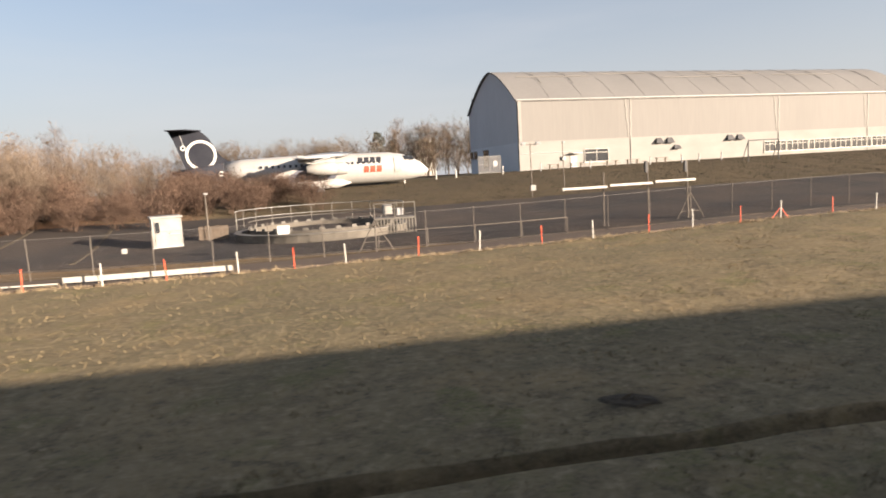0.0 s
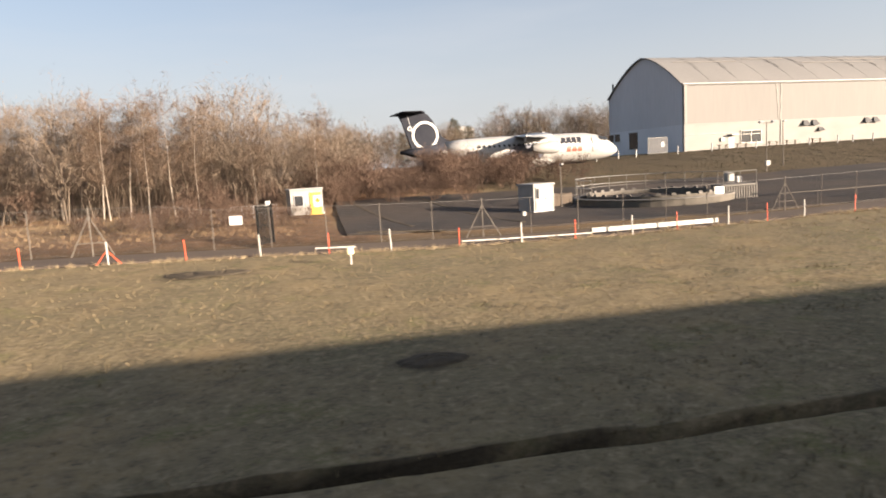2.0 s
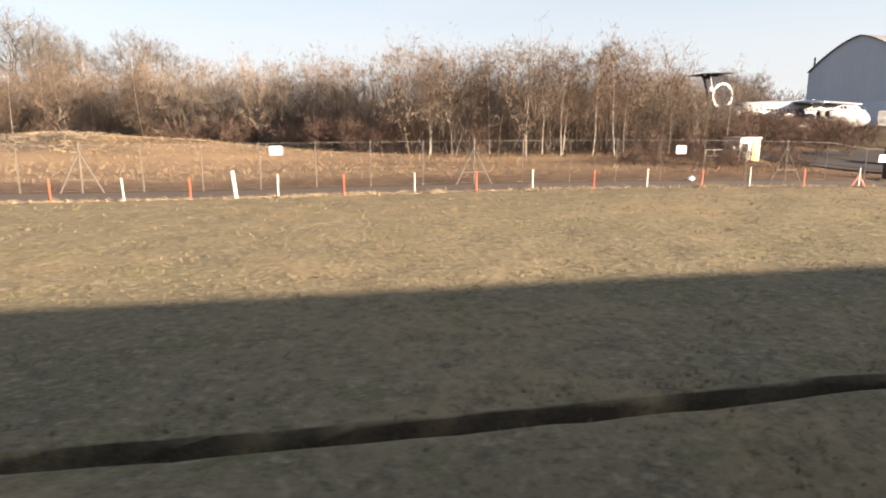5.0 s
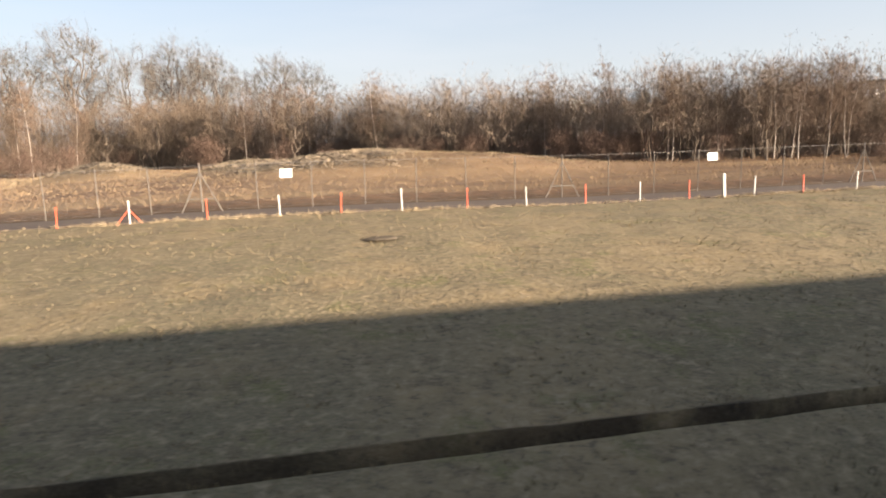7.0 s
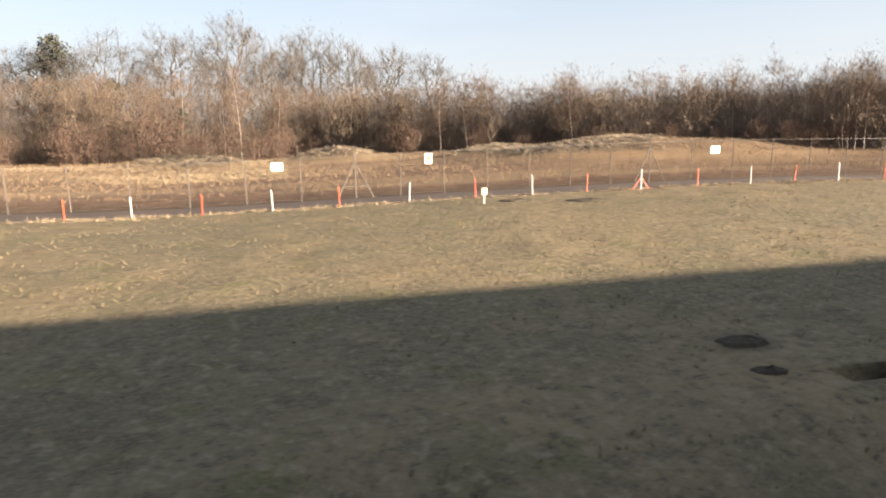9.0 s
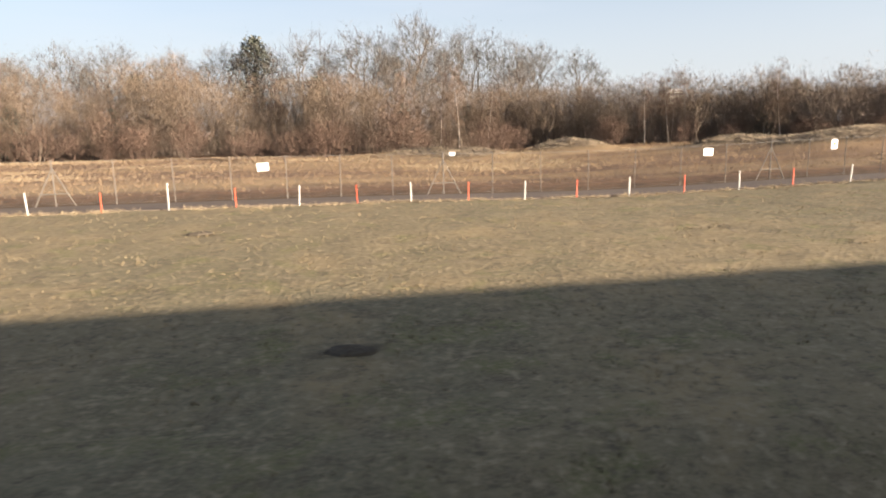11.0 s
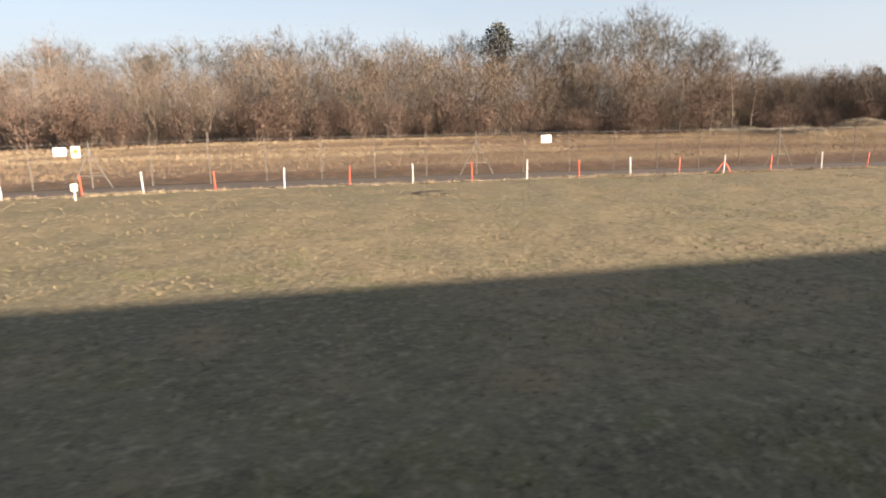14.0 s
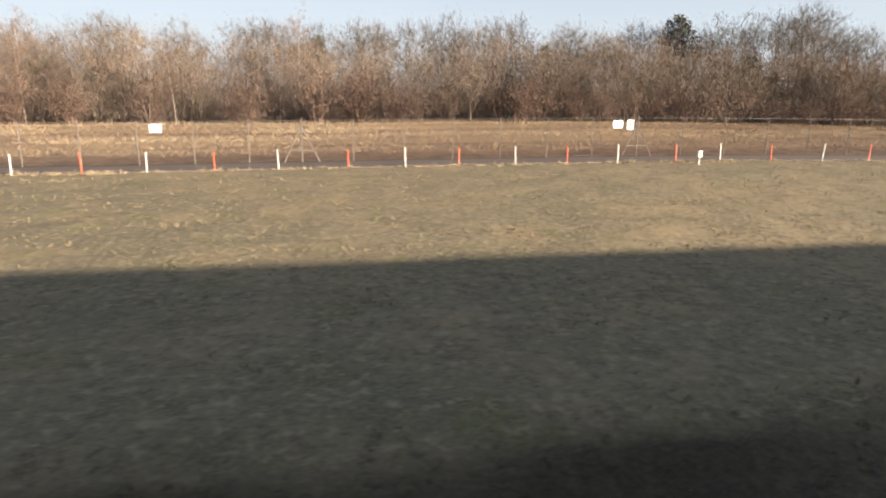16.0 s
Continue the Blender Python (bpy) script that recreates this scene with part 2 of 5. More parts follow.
def ground_material():
    """Dry mown grass, heath, leaf litter and near-black bare ground, by a zone painted on the sheet's vertices, each
    with patches and grain.
    """
    m = bpy.data.materials.new("ground_cover")
    m.use_nodes = True
    t = m.node_tree
    n, link = t.nodes, t.links.new
    bsdf = n["Principled BSDF"]
    bsdf.inputs["Roughness"].default_value = 0.95
    bsdf.inputs["Specular IOR Level"].default_value = 0.1
    co = n.new("ShaderNodeTexCoord")

    def noise_at(scale, detail, rough=0.55):
        x = n.new("ShaderNodeTexNoise")
        x.inputs["Scale"].default_value, x.inputs["Detail"].default_value, x.inputs["Roughness"].default_value = scale, detail, rough
        link(co.outputs["Object"], x.inputs["Vector"])
        return x.outputs["Fac"]

    def span(v, lo, hi):
        x = n.new("ShaderNodeMapRange")
        x.inputs["From Min"].default_value, x.inputs["From Max"].default_value = lo, hi
        link(v, x.inputs["Value"])
        return x.outputs["Result"]

    def mix(f, a, b):
        x = n.new("ShaderNodeMix")
        x.data_type = "RGBA"
        link(f, x.inputs["Factor"])
        for socket, v in (("A", a), ("B", b)):
            if isinstance(v, tuple):
                x.inputs[socket].default_value = (*v, 1)
            else:
                link(v, x.inputs[socket])
        return x.outputs["Result"]

    flat = n.new("ShaderNodeMapping")
    flat.inputs["Scale"].default_value = (0.16, 1.2, 1)
    link(co.outputs["Object"], flat.inputs["Vector"])
    bands = n.new("ShaderNodeTexNoise")
    bands.inputs["Scale"].default_value, bands.inputs["Detail"].default_value = 0.16, 5
    link(flat.outputs[0], bands.inputs["Vector"])
    patch, clump, grain = noise_at(0.09, 4), noise_at(1.6, 5), noise_at(14, 4, 0.7)
    grass = mix(span(patch, 0.35, 0.65), (0.188, 0.146, 0.083), (0.127, 0.111, 0.068))
    broad = noise_at(0.32, 3)
    grass = mix(span(broad, 0.52, 0.70), grass, (0.118, 0.104, 0.060))
    grass = mix(span(broad, 0.46, 0.30), grass, (0.215, 0.160, 0.086))
    grass = mix(span(noise_at(0.75, 3), 0.56, 0.68), grass, (0.125, 0.116, 0.052))
    grass = mix(span(clump, 0.50, 0.75), grass, (0.086, 0.070, 0.046))
    tuft = noise_at(5.0, 4, 0.62)
    grass = mix(span(tuft, 0.54, 0.66), grass, (0.232, 0.184, 0.116))
    grass = mix(span(tuft, 0.45, 0.33), grass, (0.084, 0.071, 0.047))
    grass = mix(span(grain, 0.42, 0.75), grass, (0.205, 0.162, 0.100))
    heath = mix(span(bands.outputs["Fac"], 0.38, 0.62), (0.118, 0.074, 0.047), (0.215, 0.150, 0.084))
    heath = mix(span(clump, 0.55, 0.80), heath, (0.140, 0.096, 0.058))
    heath = mix(span(grain, 0.5, 0.8), heath, (0.22, 0.163, 0.100))
    litter = mix(span(clump, 0.4, 0.65), (0.16, 0.095, 0.055), (0.085, 0.055, 0.036))
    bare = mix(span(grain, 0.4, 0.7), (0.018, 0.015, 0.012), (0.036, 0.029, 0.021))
    zone = n.new("ShaderNodeVertexColor")
    zone.layer_name = "zone"
    sep = n.new("ShaderNodeSeparateColor")
    link(zone.outputs["Color"], sep.inputs["Color"])
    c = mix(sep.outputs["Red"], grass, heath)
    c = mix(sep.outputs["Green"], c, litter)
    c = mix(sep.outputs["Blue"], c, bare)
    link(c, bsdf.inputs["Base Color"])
    bp = n.new("ShaderNodeBump")
    bp.inputs["Strength"].default_value, bp.inputs["Distance"].default_value = 0.6, 0.045
    link(noise_at(5, 6, 0.7), bp.inputs["Height"])
    lumps = n.new("ShaderNodeBump")
    lumps.inputs["Strength"].default_value, lumps.inputs["Distance"].default_value = 0.6, 0.04
    link(tuft, lumps.inputs["Height"])
    link(lumps.outputs[0], bp.inputs["Normal"])
    link(bp.outputs[0], bsdf.inputs["Normal"])
    return m


# ---- the lie of the land ----
EDGE_X = [-260, -246, -228, -210, -192, -174, -156, -144, -132, -114, -96, -84, -66, -54, -42, -30, -12, 0, 30]
EDGE_Z = [0.80, 0.88, 1.18, 1.45, 1.40, 1.25, 1.10, 0.85, 1.28, 1.62, 1.35, 1.50, 1.48, 1.13, 0.63, 0.58, 0.75, 1.07, 1.2]
TRACK_X = [-260, -222, -204, -180, -156, -138, -120, -96, -60, -42, -30, -12, 0, 20]
TRACK_Y = [32.7, 32.3, 31.7, 31.4, 31.9, 31.1, 29.75, 29.55, 29.3, 29.6, 30.2, 31.8, 32.5, 33.0]
MOUNDS = ((-104, 57, 1.60, 9, 5.5), (-97, 53, 0.95, 6, 3.5), (-118, 62, 1.1, 5, 4), (-90, 56, 0.55, 7, 4), (-112, 55, 0.9, 7, 4),
          (-133, 70, 1.3, 5, 3), (-145, 66, 1.0, 4, 3), (-149, 72, 0.9, 6, 3))
MOLEHILLS = ((-55.7, 24.94, 1.25), (-54.6, 25.04, 1.0), (-48.9, 12.58, 0.75), (-124.6, 26.74, 0.9), (-77.8, 9.55, 0.45), (-77.3, 9.5, 0.45), (-129.7, 9.55, 0.5),
             (-130.3, 8.15, 0.3), (-66.2, 15.13, 0.35), (-110.0, 22.17, 0.6), (-127.5, 28.4, 0.7), (-160.2, 10.94, 0.5), (-165.1, 24.04, 0.5), (-197.6, 27.39, 0.8),
             (-211.7, 14.61, 0.45), (-213.0, 14.2, 0.5), (-211.4, 12.6, 0.4), (-210.6, 13.95, 0.4), (-211.7, 14.05, 0.6), (-21.1, 9.54, 0.5))


def smooth_step(a, b, v):
    s = np.clip((v - a) / (b - a), 0, 1)
    return s * s * (3 - 2 * s)


DRAIN_X = [-140, -129, -122, -113, -93, -88, -84, -80, -75, -71, -66, -60, -52, -42, 0]
DRAIN_Y = [7.70, 7.70, 7.92, 7.96, 7.91, 7.74, 7.76, 7.86, 7.75, 7.88, 8.08, 8.18, 8.20, 8.03, 7.95]


def drain_line(x):
    """Where the middle of the drain runs."""
    x = np.asarray(x, float)
    return sum(np.interp(x + d, DRAIN_X, DRAIN_Y) for d in (-2, 0, 2)) / 3


def ditch(x, y):
    """A narrow drain along the verge, which ends part of the way."""
    run, y = smooth_step(-129.3, -128.2, x), y - drain_line(x)
    run = run * (1 - 0.6 * smooth_step(-50, -42, x))
    return run * smooth_step(-0.27, -0.19, y) * (1 - smooth_step(0.16, 0.25, y))


def track(x):
    """Where the line of marker posts runs along the perimeter track."""
    return sum(np.interp(np.asarray(x, float) + d, TRACK_X, TRACK_Y) for d in (-8, -4, 0, 4, 8)) / 5


def across(x, y):
    """The distance out, straightened so that the posts stand at 30.5."""
    return y - (track(x) - 30.5) * smooth_step(14, 27, y)


def humps(x, y):
    """The low mounds of tipped brushwood and earth."""
    return sum(h * np.exp(-((x - mx) / sx) ** 2 - ((y - my) / sy) ** 2) for mx, my, h, sx, sy in MOUNDS)


def land(x, y):
    """The ground's height, for numbers or arrays."""
    x, y = np.asarray(x, float), np.asarray(y, float)
    far, y = y, across(x, np.asarray(y, float))
    edge = sum(np.interp(x + d, EDGE_X, EDGE_Z) for d in (-6, -3, 0, 3, 6)) / 5
    z = 0.7 * smooth_step(4.0, 7.3, y) + (edge - 0.7) * smooth_step(9, 28, y) + 0.25 * smooth_step(34.0, 36.5, y)
    hill = smooth_step(-72, -38, x)
    z = z + (3.2 * hill + 0.5 * (1 - hill)) * smooth_step(40, 84, y)
    return z + humps(x, y) - 0.85 * ditch(x, y)


def at(x, y, dz=0.0):
    return Vector((x, y, float(land(x, y)) + dz))


def build_ground():
    xs = np.concatenate([[-3000, -1500, -800, -520, -420, -370], np.arange(-340, 131, 0.6), [150, 180, 230, 320, 500, 900, 1800, 3000]])
    ys = np.concatenate([[-3000, -1200, -500, -200, -90, -40, -20, -10, -5, 0, 3], np.arange(4, 7.2, 0.4), np.arange(7.3, 8.9, 0.05),
                         np.arange(9.0, 31, 0.4), np.arange(31, 62, 0.7), np.arange(63, 130, 2.5), [140, 160, 190, 240, 320, 500, 900, 1600, 3000]])
    X, Y = np.meshgrid(xs, ys)
    Z = land(X, Y)
    near = (np.abs(X + 100) < 260) & (Y > 4) & (Y < 75)
    lumps = np.zeros_like(X)
    idx = np.nonzero(near)
    lumps[idx] = [0.05 * noise.noise(Vector((a * 0.55, b * 0.55, 3.0))) + 0.045 * noise.noise(Vector((a * 0.95, b * 1.25, 9.0))) for a, b in zip(X[idx], Y[idx])]
    S = across(X, Y)
    on_road = (S > 30.7) & (S < 34.4)
    deep = 1 + 0.5 * smooth_step(36, 44, Y)
    Z = Z + lumps * deep * np.where(on_road, 0.25, 1.0) - np.where(on_road, 0.05, 0)
    heath = smooth_step(33.6, 35.0, S) * (1 - 0.7 * smooth_step(-52, -46, X) * smooth_step(50, 55, Y))
    front = np.interp(X, [-300, -165, -140, -118, -100, -78, -46, -40, 0], [77, 77, 72, 76, 68, 57, 51, 60, 120])
    litter = np.maximum(smooth_step(-4, 3, Y - front), 0.8 * smooth_step(50, 56, Y) * (X > -52) * (X < -36))
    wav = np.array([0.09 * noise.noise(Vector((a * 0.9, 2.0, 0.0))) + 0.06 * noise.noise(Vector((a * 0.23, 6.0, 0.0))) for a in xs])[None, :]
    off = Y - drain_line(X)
    # near-black zone colour follows the drain's bed, weaker beyond x = -50
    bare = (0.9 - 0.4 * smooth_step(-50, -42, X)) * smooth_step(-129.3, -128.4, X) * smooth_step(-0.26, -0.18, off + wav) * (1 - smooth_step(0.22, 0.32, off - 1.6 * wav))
    worn = np.array([noise.noise(Vector((a * 0.25, b * 0.4, 5.0))) for a, b in zip(X.ravel(), Y.ravel())]).reshape(X.shape)
    bare = np.maximum(bare, 0.8 * (1 - smooth_step(5.9, 6.5, Y + 0.5 * worn)) * (1 - smooth_step(-228, -222, X)) * (Y > 3))
    for mx, my, r in MOLEHILLS:
        d = np.exp(-((X - mx) / (0.9 * r)) ** 2 - ((Y - my) / (0.75 * r)) ** 2)
        bare = np.maximum(bare, np.clip(1.6 * d - 0.3, 0, 1))
    bare = np.maximum(bare, 0.6 * smooth_step(33.3, 33.9, S) * (1 - smooth_step(34.2, 37.0, S)))
    bare = np.maximum(bare, 0.62 * smooth_step(51, 56, Y) * (1 - smooth_step(84, 90, Y)) * smooth_step(-38, -33, X))
    heap = humps(X, Y)
    bare = np.maximum(bare, 0.55 * smooth_step(0.45, 0.8, heap) * (1 - smooth_step(-108, -101, X)))
    bare = np.maximum(bare, 0.5 * smooth_step(0.4, 0.8, heap) * smooth_step(-108, -101, X) * smooth_step(-0.25, 0.25, worn))
    verge = smooth_step(33.9, 34.6, S) * (1 - smooth_step(36.6, 38.6, S + 1.6 * worn)) * (X < -48)
    scrub = smooth_step(-70, -62, X) * (1 - smooth_step(-50.5, -49.5, X)) * smooth_step(35.5, 38, S + 1.5 * worn) * (Y < 60)
    litter = np.maximum(litter, np.maximum(0.85 * verge, 0.9 * scrub))
    nx, ny = len(xs), len(ys)
    verts = np.stack([X, Y, Z], -1).reshape(-1, 3)
    i = np.arange(nx * ny).reshape(ny, nx)
    quads = np.stack([i[:-1, :-1], i[:-1, 1:], i[1:, 1:], i[1:, :-1]], -1).reshape(-1, 4)
    me = bpy.data.meshes.new("ground")
    me.from_pydata(verts.tolist(), [], quads.tolist())
    me.materials.append(ground_material())
    layer = me.color_attributes.new("zone", "FLOAT_COLOR", "POINT")
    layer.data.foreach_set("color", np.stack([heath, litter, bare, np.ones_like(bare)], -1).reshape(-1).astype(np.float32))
    me.polygons.foreach_set("use_smooth", [True] * len(me.polygons))
    tagged(new("ground", me), "dry tussocky winter airfield grass, brown heath and leaf litter", "ground", kind="structure")


def strip(name, label, category, mat, x0, x1, y0, y1, lift, step=3.0, thick=0.08, wob=0.0, rows=4):
    """A paved strip that follows the land, with a skirt."""
    g = Geo()
    xs = np.arange(x0, x1 + 0.01, step)
    top = []
    for x in xs:
        o = float(track(x)) if y0 < 1.0 and name == "road" else 0.0
        a, b = o + y0 + wob * noise.noise(Vector((x * 0.6, 1, 0))), o + y1 + wob * noise.noise(Vector((x * 0.6, 7, 0)))
        row = [(x, a, float(land(x, a)) + lift - thick)]
        row += [(x, a + (b - a) * k / rows, float(land(x, a + (b - a) * k / rows)) + lift) for k in range(rows + 1)]
        row += [(x, b, float(land(x, b)) + lift - thick)]
        top.append(row)
    g.rings(top[::-1], closed=False, caps=False)
    return tagged(new(name, g.mesh(name, mat)), label, category, kind="structure")


build_ground()
strip("road", "narrow dark asphalt perimeter track beside the fence", "road", asphalt, -340, 130, 0.35, 3.35, 0.03, 1.5, 0.12, 0.12)
strip("runway", "wide grey asphalt runway surface", "runway", asphalt, -420, 160, -40, 4.0, 0.05, 20, 0.1, 0.0)
strip("pavement", "worn dark tarmac yard round the tank and huts", "pavement", old_tarmac, -49.5, 30, 35.0, 56, 0.10, 2.0, 0.15, 0.5, 10)

def molehill(x, y, r, turn):
    """A low crumbly heap of thrown-up earth."""
    rows = []
    for k, z in ((1.0, -0.05), (0.85, 0.025), (0.5, 0.06), (0.2, 0.08)):
        rows.append([(r * k * math.cos(w) * (1 + 0.32 * noise.noise(Vector((2.2 * math.cos(w) + x, 2.2 * math.sin(w) + y, k)))),
                      0.6 * r * k * math.sin(w) * (1 + 0.32 * noise.noise(Vector((2.2 * math.cos(w) + x, 2.2 * math.sin(w) - y, k)))),
                      z * (0.8 + 0.7 * noise.noise(Vector((5 * math.cos(w), 5 * math.sin(w) + x, 3 * k))))) for w in [2 * math.pi * j / 18 for j in range(18)]])
    ob = tagged(new("molehill", Geo().rings(rows).mesh("molehill", soil)), "low heap of dark thrown-up earth in the grass", "earth heap", "molehills")
    ob.matrix_basis = pose(x, y, float(land(x, y)) + 0.03, 0, 0, turn)


for i, (x, y, r) in enumerate(MOLEHILLS):
    molehill(x, y, r, 37 * i % 50 - 25)

# unseen wall behind the camera, added to throw the aircraft's shade over the grass
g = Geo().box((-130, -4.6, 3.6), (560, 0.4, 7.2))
tagged(new("shade_wall", g.mesh("shade_wall", shade_wall_grey)), "unseen plain dark grey wall added to cast the aircraft's shade", "wall", kind="structure")

# ---- hangar ----
def build_hangar():
    W, L, EAVE, APEX, BAND = 18.7, 70.0, 9.65, 14.75, 4.15
    h = thing("hangar", "large arched-roof hangar, beige cladding above a white painted lower wall", "hangar", pose(0.1, 82.85, 4.05, 0, 0, 7))

    def arch(v, extra=0.0):
        s = abs(v - W / 2) / (W / 2)
        return EAVE + (APEX - EAVE) * (1 - s ** 1.52) + extra

    vs = [W * k / 24 for k in range(25)]
    part("lower_wall", Geo().box((L / 2, 0.2, BAND / 2 - 0.3), (L, 0.4, BAND + 0.6)), painted_brick, h, "white painted brick lower wall")
    # upper cladding in ribbed sheets
    for k in range(14):
        a, b = L * k / 14, L * (k + 1) / 14
        g = Geo()
        rows = []
        n = 20
        for i in range(n + 1):
            x = a + 0.002 + (b - a - 0.004) * i / n
            y = 0.12 - (0.003 if i % 2 else 0.0)
            rows.append([(x, y, BAND + 0.02), (x, y, EAVE), (x, 0.34, EAVE), (x, 0.34, BAND + 0.02)])
        g.rings(rows)
        part("cladding_panel", g, cladding_beige, h)
    part("band_rail", Geo().box((L / 2, 0.03, BAND), (L, 0.10, 0.12)), painted_brick, h)
    part("gutter", Geo().tube([(-0.2, -0.05, EAVE + 0.02), (L + 0.2, -0.05, EAVE + 0.02)], [0.12, 0.12], 8), galvanised, h)
    # gables
    for x, name in ((0.0, "gable_wall"), (L - 0.35, "gable_wall")):
        g = Geo().box((x + 0.17, W / 2, BAND / 2 - 0.3), (0.35, W - 0.8, BAND + 0.6))
        part("lower_gable", g, gable_paint, h, "pale blue-grey painted lower gable wall")
        g = Geo()
        out = [(v, arch(v, -0.05)) for v in vs]
        front = [(x + 0.05, 0.4, BAND)] + [(x + 0.05, min(max(v, 0.4), W - 0.4), z) for v, z in out] + [(x + 0.05, W - 0.4, BAND)]
        back = [(p[0] + 0.25, p[1], p[2]) for p in front]
        g.rings([front, back])
        part(name, g, cladding_hazed, h, "grey corrugated gable cladding, paled in colour for haze light")
    part("rear_wall", Geo().box((L / 2, W - 0.2, EAVE / 2), (L, 0.4, EAVE)), cladding_hazed, h)
    # arched roof in bays, each with a raised seam
    for k in range(14):
        a, b = L * k / 14 - (0.3 if k == 0 else 0), L * (k + 1) / 14 + (0.3 if k == 13 else 0)
        rows = []
        for x in (a + 0.02, b - 0.02):
            rows.append([(x, v, arch(v)) for v in vs] + [(x, v, arch(v, -0.18)) for v in vs[::-1]])
        part("roof_bay", Geo().rings(rows), roof_grey, h)
        if k:
            rows = [[(a - 0.14, v, arch(v, 0.004)) for v in vs] + [(a - 0.14, v, arch(v, 0.03)) for v in vs[::-1]],
                    [(a + 0.14, v, arch(v, 0.004)) for v in vs] + [(a + 0.14, v, arch(v, 0.03)) for v in vs[::-1]]]
            part("roof_seam", Geo().rings(rows), roof_grey, h)
    part("corner_trim", Geo().box((0.22, -0.06, (BAND + EAVE) / 2), (0.45, 0.08, EAVE - BAND - 0.2)), painted_brick, h, "pale corner flashing")
    # pale flashings along the crown of the roof
    for v, u0, u1 in ((5.6, 2.5, 14.0), (4.9, 26, 41), (5.4, 47, 60), (6.6, 16.0, 24.0), (6.2, 33, 45)):
        part("ridge_flashing", Geo().box(((u0 + u1) / 2, v, arch(v, 0.05)), (u1 - u0, 0.16, 0.07)), cladding_beige, h, "pale roof flashing")
    for k in range(1, 14):
        u = L * k / 14 + 0.3
        rows = [[(u + d, v, arch(v, e)) for v, e in ((3.6, 0.035), (4.6, 0.035), (5.8, 0.035), (7.0, 0.035), (7.0, 0.06), (5.8, 0.06), (4.6, 0.06), (3.6, 0.06))] for d in (0.0, 0.22)]
        if k % 3:
            part("ridge_flashing", Geo().rings(rows), cladding_beige, h)
    part("vent_pipe", Geo().tube([(0.5, W - 0.6, EAVE - 1), (0.5, W - 0.6, EAVE + 2.4)], [0.15, 0.15], 8), dark_metal, h)

    def window(u, z, w, hgt, cols):
        win = part("window", Geo().box((u + w / 2, -0.02, z + hgt / 2), (w, 0.06, hgt)), glass_dark, h, "dark glazed window")
        for i in range(cols + 1):
            part("frame", Geo().box((u + w * i / cols, -0.08, z + hgt / 2), (0.07, 0.08, hgt + 0.07)), white_paint, win)
        for zz in (z, z + hgt * 0.72, z + hgt):
            part("frame", Geo().box((u + w / 2, -0.08, zz), (w + 0.07, 0.07, 0.07)), white_paint, win)
        part("sill", Geo().box((u + w / 2, -0.1, z - 0.09), (w + 0.3, 0.2, 0.08)), white_paint, win)

    window(9.7, 1.15, 3.7, 1.7, 2)
    for k in range(6):
        window(40.2 + 4.3 * k, 1.2, 4.1, 1.5, 4)
    for u in (20.9, 22.7, 33.2, 35.0):
        g = Geo().rings([[(u, -0.02, 3.2), (u + 1.35, -0.02, 3.2), (u + 1.05, -0.02, 3.95), (u + 0.35, -0.02, 3.95)],
                         [(u, -0.55, 3.2), (u + 1.35, -0.55, 3.2), (u + 1.05, -0.12, 3.95), (u + 0.35, -0.12, 3.95)]])
        part("vent_hood", g, dark_metal, h, "dark sheet-metal vent hood")
    g = Geo().rings([[(23.9, -0.02, 2.3), (25.2, -0.02, 2.3), (25.0, -0.02, 2.8), (24.3, -0.02, 2.9)], [(23.9, -0.5, 2.3), (25.2, -0.5, 2.3), (25.0, -0.12, 2.8), (24.3, -0.12, 2.9)]])
    part("vent_hood", g, dark_metal, h)
    for u in (16.3, 42.2, 60.0):
        # two pale ribbons of flashing that close together towards the band
        for u0, u1, w in ((u, u + 0.55, 0.22), (u + 0.95, u + 0.85, 0.26)):
            n = 9
            rows = []
            for i in range(n + 1):
                c = u0 + (u1 - u0) * (i / n) + 0.05 * math.sin(1.7 * i + u)
                z = EAVE - (EAVE - BAND - 0.1) * i / n
                rows.append([(c - w / 2, 0.10, z), (c + w / 2, 0.10, z), (c + w / 2, 0.075, z), (c - w / 2, 0.075, z)])
            part("flashing", Geo().rings(rows), painted_brick, h, "white flashing strip on the cladding")
        part("downpipe", Geo().tube([(u + 0.7, -0.06, BAND), (u + 0.7, -0.08, -0.2)], [0.05] * 2, 6), hut_white, h)
    d = part("door", Geo().box((8.0, -0.03, 1.0), (1.0, 0.08, 2.05)), hut_grey, h, "grey painted personnel door")
    part("handle", Geo().tube([(8.35, -0.08, 1.0), (8.35, -0.13, 1.0), (8.2, -0.13, 1.0)], [0.02] * 3, 5), galvanised, d)
    part("canopy", Geo().box((8.2, -0.45, 2.4), (1.5, 0.8, 0.12)), hut_grey, h)
    part("wall_box", Geo().box((6.4, -0.12, 1.8), (0.6, 0.24, 0.5), bevel=0.03), hut_grey, h)
    part("conduit", Geo().tube([(0.3, -0.05, 2.6), (9, -0.05, 2.7)], [0.035] * 2, 5), hut_grey, h)
    # dark openings of the shaded gable
    for v, w, z, hh in ((16.4, 1.4, 2.6, 1.2), (18.1, 1.3, 2.6, 1.2), (12.0, 2.2, 1.2, 2.6)):
        gw = part("gable_window", Geo().box((-0.02, v, z + hh / 2), (0.06, w, hh)), glass_dark, h)
        part("frame", Geo().box((-0.08, v, z + hh), (0.1, w + 0.2, 0.1)), hut_grey, gw)
